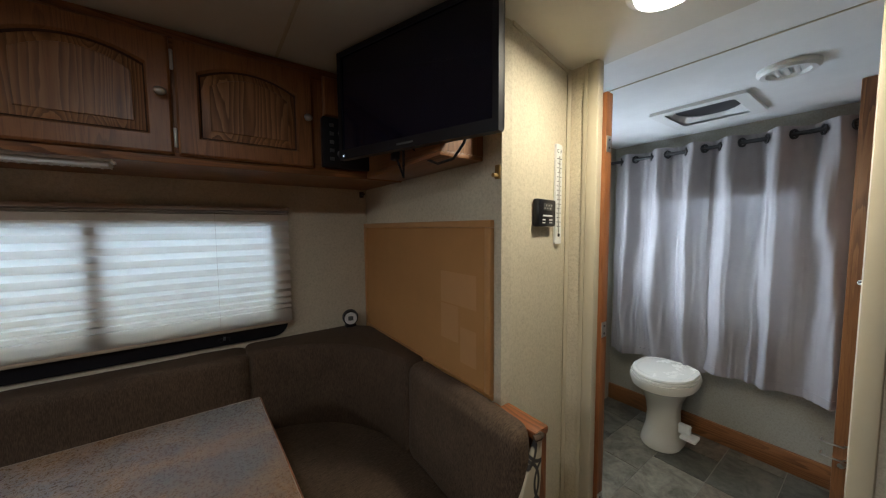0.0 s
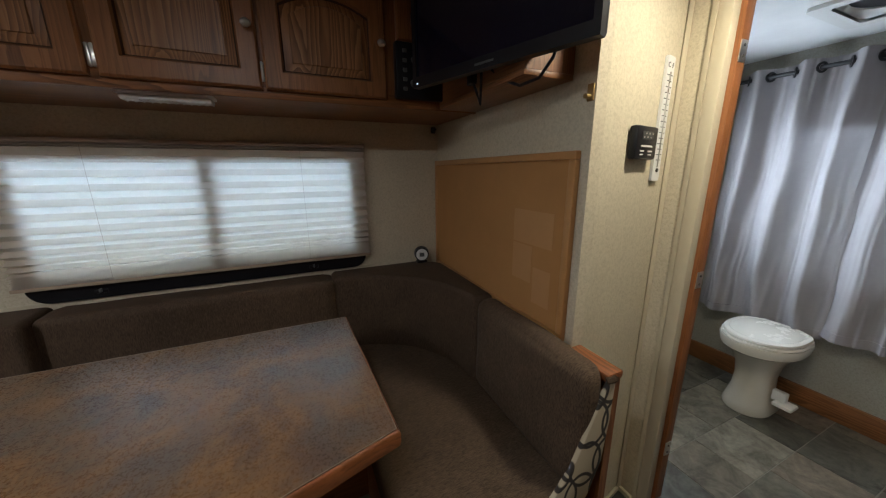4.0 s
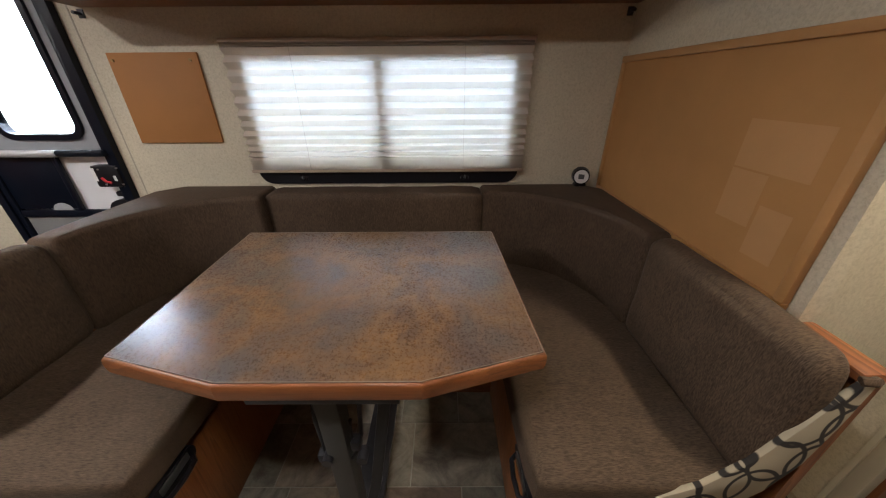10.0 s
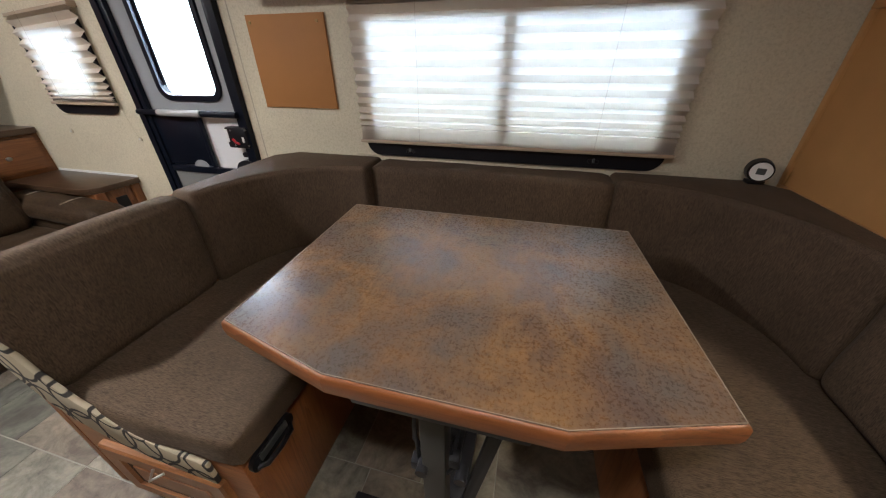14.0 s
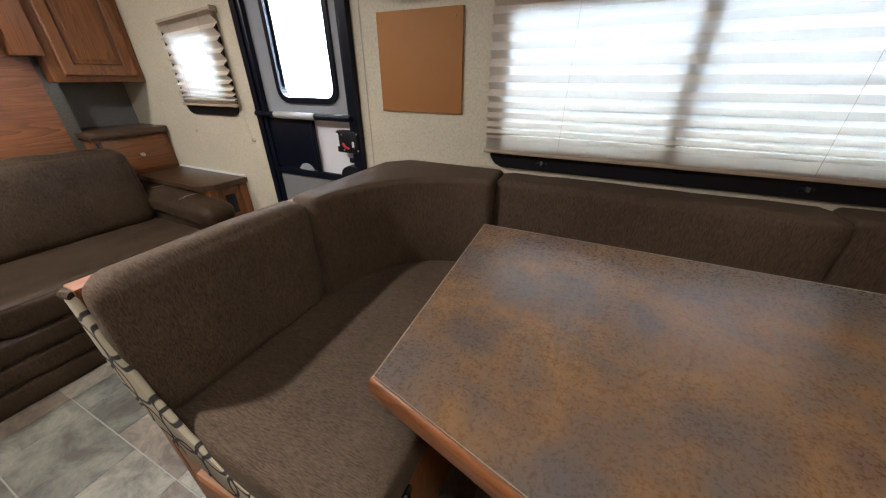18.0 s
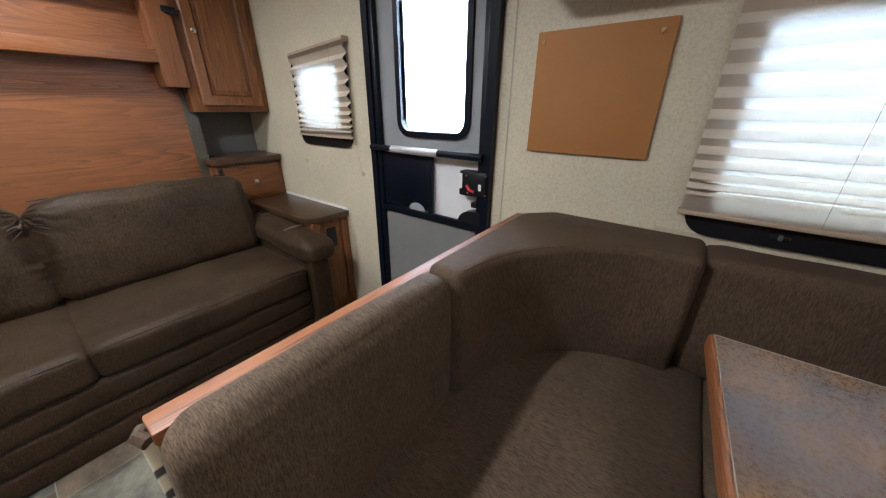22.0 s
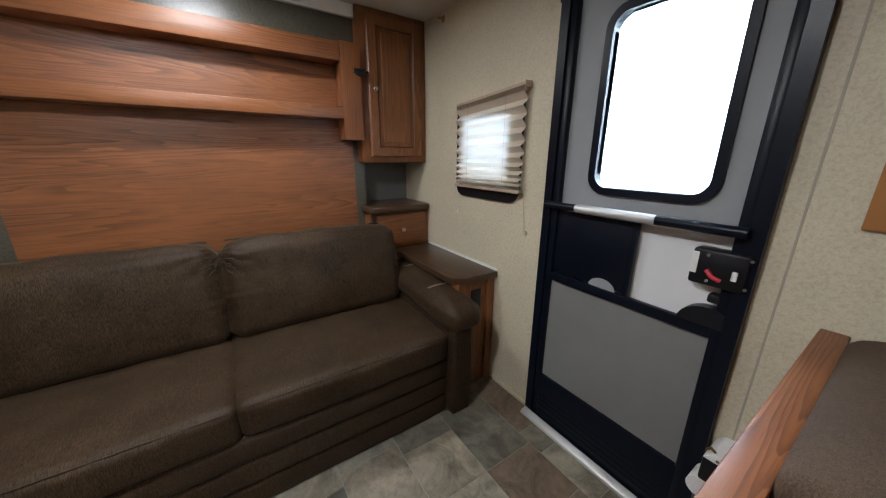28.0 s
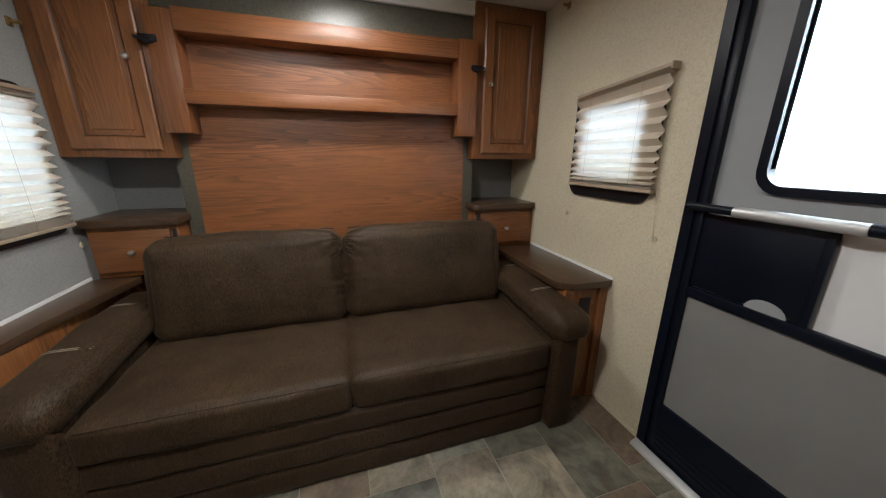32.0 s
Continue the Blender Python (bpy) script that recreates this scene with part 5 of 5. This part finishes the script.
# sofa
sofa = thing("sofa", (-2.9, 1.06, 0), "dark brown fabric sofa with two seats and two back cushions", "sofa")
SX = -2.53
part("base", box(-3.35, SX - 0.03, 0.295, 1.875, 0.0, 0.30, 0.012, 3), sofa_fab, sofa)
for k, (z0, z1) in enumerate(((0.0, 0.105), (0.105, 0.205), (0.205, 0.30))):
    part("front_panel", pillow(SX - 0.06, SX - 0.016 + 0.006 * k, 0.295, 1.872, z0, z1, 0.016, 0.006, 14, 8.0 + k), sofa_fab, sofa, smooth=50)
for y0, y1, sd in ((0.295, 1.065, 1.0), (1.066, 1.872, 5.0)):
    bm = pillow(-3.14, SX + 0.004, y0, y1, 0.295, 0.432, 0.03, 0.012, 36, sd)
    for v in bm.verts:
        fold = noise.noise(Vector((v.co.x * 5, v.co.y * 34 + 4 * noise.noise(v.co * 6), sd)))
        v.co.z += 0.0036 * fold * max(0, (v.co.z - 0.36) / 0.07) * min(1, max(0, (v.co.x + 2.80) / 0.2))
    st = part("seat_cushion", bm, sofa_fab, sofa, smooth=60)
    part("seam", tube([(SX + 0.0, y0 + 0.03 + (y1 - y0 - 0.06) * k / 12, 0.4225) for k in range(13)], 0.002, 6), sofa_fab, st)
for y0, y1, sd in ((0.325, 1.068, 2.0), (1.072, 1.858, 7.0)):
    bm = pillow(-0.10, 0.10, y0, y1, 0.0, 0.42, 0.055, 0.018, 72, sd)
    mid = 1.07
    for v in bm.verts:
        e = abs(v.co.y - mid)
        fade = max(0, 1 - e / 0.10)
        upper = max(0.0, v.co.z / 0.42)
        drop = 0.395 - v.co.z
        reach = math.hypot(drop, e)
        fan = math.atan2(drop, e + 0.004) * 7.5 + sd + 1.2 * noise.noise(Vector((reach * 18, sd, v.co.z * 6)))
        side_fold = math.sin(v.co.z * 105 + 3 * math.sin(v.co.z * 29 + sd)) * math.exp(-e / 0.035) * 0.6
        far_side = max(0, 1 - min(v.co.y - y0, y1 - v.co.y) / 0.09)
        v.co.x += 0.010 * (abs(math.cos(fan)) - 0.5) * math.exp(-reach / 0.075) * 1.6 + 0.006 * side_fold - 0.014 * fade * fade
        v.co.x += 0.004 * far_side * math.sin(v.co.z * 70 + sd) * upper
        v.co.x += 0.0035 * noise.noise(Vector((v.co.y * 16, v.co.z * 5, sd))) + 0.002 * noise.noise(Vector((v.co.y * 9, v.co.z * 26, sd)))
        v.co.z -= 0.014 * fade * fade * upper
        v.co.z += 0.004 * noise.noise(Vector((v.co.y * 7, sd, 0))) * v.co.z / 0.42
    bmesh.ops.transform(bm, matrix=Matrix.Translation((-3.05, 0, 0.415)) @ Matrix.Rotation(radians(-11), 4, "Y"), verts=bm.verts)
    bc = part("back_cushion", bm, sofa_fab, sofa, smooth=50)
    for k in range(5):
        yy = mid + (0.012 + 0.012 * (k % 2)) * (1 if y0 > 1 else -1)
        part("tuft", tube([(-3.005 + 0.004 * k, yy, 0.80 - 0.012 * k), (-2.99, yy + 0.03 * (1 if y0 > 1 else -1), 0.805 - 0.02 * k)], 0.003, 6), sofa_fab, bc)
    part("piping", tube([(-3.165, y0 + 0.03 + (y1 - y0 - 0.06) * k / 16, 0.829 + 0.003 * math.sin(3 * k)) for k in range(17)], 0.003, 6), black, bc)
for y0, y1, sd in ((1.868, 2.03, 3.0), (0.148, 0.310, 6.0)):
    part("arm_base", pillow(-3.26, SX + 0.03, y0 + 0.006, y1 - 0.04 if y0 > 1 else y1 - 0.006, 0.0, 0.50, 0.02, 0.004, 10, sd), sofa_fab, sofa, smooth=50)
    bm = pillow(-3.24, SX + 0.045, y0 - 0.012, y1 + 0.012, 0.455, 0.585, 0.058, 0.010, 16, sd)
    for v in bm.verts:
        v.co.z -= 0.03 * max(0.0, (v.co.x + 2.9) / 0.4)
    ap = part("arm_pad", bm, sofa_fab, sofa, smooth=50)
    for k in range(4):
        xx = (-2.745 if k < 2 else -3.06) + 0.010 * (k % 2)
        part("stitching", tube([(xx + 0.02 * math.sin(math.pi * j / 8), y0 + 0.02 + (y1 - y0 - 0.04) * j / 8, (0.5865 if k < 2 else 0.596) - 0.014 * (abs(j - 4) / 4) ** 2) for j in range(9)], 0.0013, 6), thread, ap, "pale stitching")

# ---- bathroom ----
toilet = thing("toilet", (2.07, 1.35, 0), "ivory plastic travel-trailer toilet with closed lid", "toilet")
TX, TY = 2.125, 1.372


def egg(front, back, half, n=40):
    """Outline round the origin: oval towards -x, squared off towards +x."""
    out = []
    for k in range(n):
        c, q = math.cos(2 * math.pi * k / n), math.sin(2 * math.pi * k / n)
        x = -0.95 * front * abs(c) if c < 0 else back * abs(c) ** 0.45
        out.append((x, math.copysign(0.93 * half * abs(q) ** (1.0 if c < 0 else 0.72), q)))
    return out


def stacked(rows, at):
    """A closed skin over outlines, each (outline, height), from the bottom up."""
    bm = bmesh.new()
    levels = [[bm.verts.new((at[0] + u, at[1] + v, z)) for u, v in pts] for pts, z in rows]
    for a, b in zip(levels, levels[1:]):
        for i in range(len(a)):
            bm.faces.new((a[i], a[(i + 1) % len(a)], b[(i + 1) % len(b)], b[i]))
    bm.faces.new(levels[0][::-1])
    bm.faces.new(levels[-1])
    return bm


AT = (TX - 0.01, TY)
part("pedestal", stacked([(egg(0.125, 0.17, 0.112), 0.0), (egg(0.130, 0.17, 0.116), 0.012), (egg(0.120, 0.16, 0.106), 0.05), (egg(0.098, 0.13, 0.088), 0.12), (egg(0.092, 0.12, 0.084), 0.20),
                          (egg(0.106, 0.13, 0.094), 0.27), (egg(0.145, 0.15, 0.122), 0.335), (egg(0.190, 0.17, 0.155), 0.375)], AT), ivory, toilet, smooth=60)
part("bowl", stacked([(egg(0.188, 0.17, 0.152), 0.370), (egg(0.212, 0.18, 0.176), 0.385), (egg(0.222, 0.185, 0.186), 0.425), (egg(0.218, 0.183, 0.183), 0.436)], AT), ivory, toilet)
part("seat", stacked([(egg(0.214, 0.18, 0.178), 0.437), (egg(0.218, 0.182, 0.182), 0.442), (egg(0.214, 0.18, 0.178), 0.452)], AT), cream_plastic, toilet)
part("lid", stacked([(egg(0.206, 0.175, 0.172), 0.453), (egg(0.210, 0.177, 0.175), 0.458), (egg(0.206, 0.175, 0.171), 0.468), (egg(0.186, 0.168, 0.152), 0.474), (egg(0.178, 0.160, 0.145), 0.471),
                     (egg(0.168, 0.150, 0.136), 0.473), (egg(0.120, 0.110, 0.095), 0.480), (egg(0.040, 0.040, 0.030), 0.483)], AT), cream_plastic, toilet, "closed white lid with a raised rim")
part("lid_hinge", box(TX + 0.140, TX + 0.175, TY - 0.085, TY + 0.085, 0.440, 0.474, 0.012), cream_plastic, toilet)
part("pedal", box(TX - 0.06, TX + 0.02, TY - 0.19, TY - 0.11, 0.10, 0.12, 0.006), white_plastic, toilet, "white foot pedal")
part("pedal_arm", box(TX - 0.02, TX + 0.01, TY - 0.15, TY - 0.09, 0.11, 0.17, 0.006), white_plastic, toilet)

RODX, RODZ = 2.30, 1.808
rod = thing("curtain_rod", (RODX, 1.2, RODZ), "black metal curtain rod", "curtain rod")
part("rod", cyl((RODX, 0.62, RODZ), (RODX, 1.83, RODZ), 0.011, 14), black_metal, rod)


def curtain(y0, y1, folds, bottom, seed):
    c = thing("curtain", (RODX, (y0 + y1) / 2, bottom), "grey grommet curtain hanging from a black rod", "curtain", "bathroom curtains")
    bm = bmesh.new()
    nu, nv = folds * 34, 34
    rows = []
    for j in range(nv + 1):
        z = RODZ + 0.042 + (bottom - RODZ - 0.042) * j / nv
        row = []
        for i in range(nu + 1):
            u = i / nu
            amp = 0.054 * (1 - 0.2 * j / nv) * (0.8 + 0.5 * noise.noise(Vector((u * 5 + seed, j * 0.08, 0))))
            ph = 2 * math.pi * folds * u + 1.3 * noise.noise(Vector((u * 4, j * 0.07, seed))) * min(1, j / 6)
            wave = 1 - 2 * ((1 - math.cos(ph)) / 2) ** 1.7
            crease = 0.010 * max(0, noise.noise(Vector((u * 22 + 0.1 * j / nv, j * 0.05, seed + 7)))) ** 2 * 4
            x = RODX + amp * wave - crease + 0.004 * noise.noise(Vector((u * 40, j * 0.12, seed + 2))) + 0.012 * noise.noise(Vector((u * 9, j * 0.15, seed + 4)))
            y = y1 + (y0 - y1) * u + 0.01 * noise.noise(Vector((u * 3, j * 0.2, seed + 9)))
            row.append(bm.verts.new((x, y, z + 0.008 * noise.noise(Vector((u * 6, seed, 0))) * j / nv)))
        rows.append(row)
    for a, b in zip(rows, rows[1:]):
        for i in range(nu):
            bm.faces.new((a[i], a[i + 1], b[i + 1], b[i]))
    hem = [(v.co.x - 0.0012, v.co.y, v.co.z + 0.006) for v in rows[-2]]
    part("cloth", bm, curtain_cloth, c, smooth=120)
    part("hem_seam", tube(hem, 0.0016, 5), curtain_cloth, c)
    for k in range(2 * folds):
        u = (k + 0.5) / (2 * folds)
        y = y1 + (y0 - y1) * u
        bm = bmesh.new()
        g = [(0.026 * math.cos(2 * math.pi * i / 18), 0.026 * math.sin(2 * math.pi * i / 18)) for i in range(18)]
        h = [(0.016 * math.cos(2 * math.pi * i / 18), 0.016 * math.sin(2 * math.pi * i / 18)) for i in range(18)]
        ring(g, h, 0, -0.003, 0.003, bm)
        bmesh.ops.transform(bm, matrix=Matrix.Translation((RODX, y, RODZ)) @ Matrix.Rotation(radians(62 if k % 2 else -62), 4, "Z"), verts=bm.verts)
        part("grommet", bm, black_metal, c)
    return c


mini = thing("slatted_blind", (2.385, 1.22, 0.75), "white slatted blind in the window behind the curtains", "blind")
part("head_rail", box(2.37, 2.398, 0.905, 1.545, 1.52, 1.548, 0.003), white_plastic, mini)
for k in range(34):
    part("slat", box(2.374, 2.394, 0.91, 1.54, 0.765 + 0.022 * k, 0.7685 + 0.022 * k), white_plastic, mini)
part("bottom_rail", box(2.374, 2.396, 0.91, 1.54, 0.742, 0.755, 0.003), white_plastic, mini)
curtain(1.222, 1.80, 3, 0.435, 1.0)
curtain(0.66, 1.250, 3, 0.46, 5.0)

vent = thing("ceiling_vent", (VENT[0], VENT[1], CEIL), "white rectangular roof vent with an oval dark hatch", "vent")
vo, vi = shifted(rounded(0.395, 0.385, 0.02), *VENT[:2]), shifted(rounded(VENT[2] - 0.02, VENT[3] - 0.02, 0.02), *VENT[:2])
part("flange", ring(vo, vi, 2, CEIL - 0.016, CEIL - 0.001), white_plastic, vent)
turns = [2 * math.pi * (k + 0.5) / 40 for k in range(40)]
reach = [min((VENT[2] - 0.02) / 2 / max(1e-6, abs(math.cos(a))), (VENT[3] - 0.02) / 2 / max(1e-6, abs(math.sin(a)))) for a in turns]
rect = [(VENT[0] + q * math.cos(a), VENT[1] + q * math.sin(a)) for q, a in zip(reach, turns)]
oval = [(VENT[0] + 0.142 * math.cos(a), VENT[1] + 0.132 * math.sin(a)) for a in turns]
bm = bmesh.new()
steps = [[bm.verts.new((*p, z)) for p in pts] for pts, z in ((rect, CEIL - 0.012), (rect, CEIL - 0.004), (oval, CEIL + 0.012), (oval, CEIL + 0.018))]
for a, b in zip(steps, steps[1:]):
    for i in range(len(a)):
        bm.faces.new((a[i], a[(i + 1) % len(a)], b[(i + 1) % len(b)], b[i]))
part("well", bm, white_plastic, vent, "deep white well")
part("hatch", lathe([(0.15, 0.019), (0.15, 0.07), (0.14, 0.075), (0.138, 0.071), (0.138, 0.021)], (VENT[0], VENT[1], CEIL), 32), black_metal, vent, "dark smoked hatch")
alarm = thing("ceiling_air_vent", (1.63, 0.845, CEIL), "round white plastic ceiling air vent", "vent")
part("rim", lathe([(0.085, 0.0), (0.085, -0.012), (0.075, -0.022), (0.06, -0.022), (0.055, -0.010), (0.02, -0.008)], (1.63, 0.845, CEIL - 0.001), 32), white_plastic, alarm)
for k in range(3):
    part("blade", box(1.59, 1.67, 0.815 + 0.025 * k, 0.83 + 0.025 * k, CEIL - 0.018, CEIL - 0.012, 0.002), white_plastic, alarm)

closet = thing("bathroom_cabinet", (2.2, 0.6, 0), "tall reddish oak bathroom cabinet with chrome towel bars", "cabinet")
part("body", box(2.02, END - 0.003, 0.40, 0.688, 0.0, CEIL - 0.003, 0.003), oak_z, closet)
part("front_stile", box(2.0, 2.02, 0.635, 0.692, 0.0, CEIL - 0.003, 0.003), oak_z, closet)
for z in (0.365, 0.425):
    part("towel_bar", tube([(2.0, 0.655, z), (1.975, 0.665, z), (1.965, 0.685, z + 0.004), (1.965, 0.715, z + 0.004), (1.98, 0.725, z), (2.01, 0.725, z)], 0.0035), steel, closet, "thin chrome towel bar")
part("bar_knob", cyl((1.995, 0.66, 0.345), (1.97, 0.668, 0.345), 0.010, 12), steel, closet)
part("knob", cyl((2.0, 0.64, 1.12), (1.975, 0.655, 1.12), 0.011, 12), steel, closet)

# ceiling lamps
# One fixture each, also for the unseen fill at x -0.40.
for lx, ly, power, tint, stretch in LAMPS:
    la = thing("ceiling_lamp", (lx, ly, CEIL), "flat ceiling lamp with a glowing lens, on", "lamp", "ceiling lamps")
    part("housing", lathe([(0.03, 0.0), (0.085, 0.0), (0.085, -0.012), (0.072, -0.018), (0.03, -0.018)], (lx, ly, CEIL - 0.001), 32, squash=(1, stretch)), white_plastic, la)
    part("lens", lathe([(0.068, -0.0185), (0.064, -0.026), (0.05, -0.032), (0.02, -0.036)], (lx, ly, CEIL - 0.001), 32, squash=(1, stretch)), lamp_on, la, "glowing lens")

# ---- floor ----
floor = solo("floor", box(FAR, END, 0.0, WALL, -0.03, -0.002), grout, "slate-look vinyl tile floor in grey and brown", "floor", kind="structure", smooth=0)
PITCH = 0.2435
rng = random.Random(4)
shared = {}
for col in range(10):
    y0 = 1.588 - 0.2435 * 7 + PITCH * col
    if y0 >= WALL or y0 + PITCH <= 0:
        continue
    ya, yb = max(y0 + 0.0012, 0.001), min(y0 + PITCH - 0.0012, WALL - 0.001)
    x = FAR + rng.choice((0.0, 0.06, 0.12, 0.18))
    while x < END:
        n = rng.choice((0.122, 0.2435, 0.2435, 0.365))
        xa, xb = x + 0.0012, min(x + n, END) - 0.0012
        if xb > xa + 0.01:
            key = (round(xb - xa, 3), round(yb - ya, 3))
            if key not in shared:
                w, h = key[0] / 2, key[1] / 2
                bm = bmesh.new()
                lo = [bm.verts.new((u, v, -0.004)) for u, v in ((-w, -h), (w, -h), (w, h), (-w, h))]
                hi = [bm.verts.new((u, v, 0.0)) for u, v in ((-w + 0.001, -h + 0.001), (w - 0.001, -h + 0.001), (w - 0.001, h - 0.001), (-w + 0.001, h - 0.001))]
                bm.faces.new(hi)
                for k in range(4):
                    bm.faces.new((lo[k], lo[(k + 1) % 4], hi[(k + 1) % 4], hi[k]))
                shared[key] = mesh_of("tile", bm, tile_mat, 0)
            t = new("tile", shared[key])
            t.location = ((xa + xb) / 2, (ya + yb) / 2, 0)
            t.parent = floor
        x += n
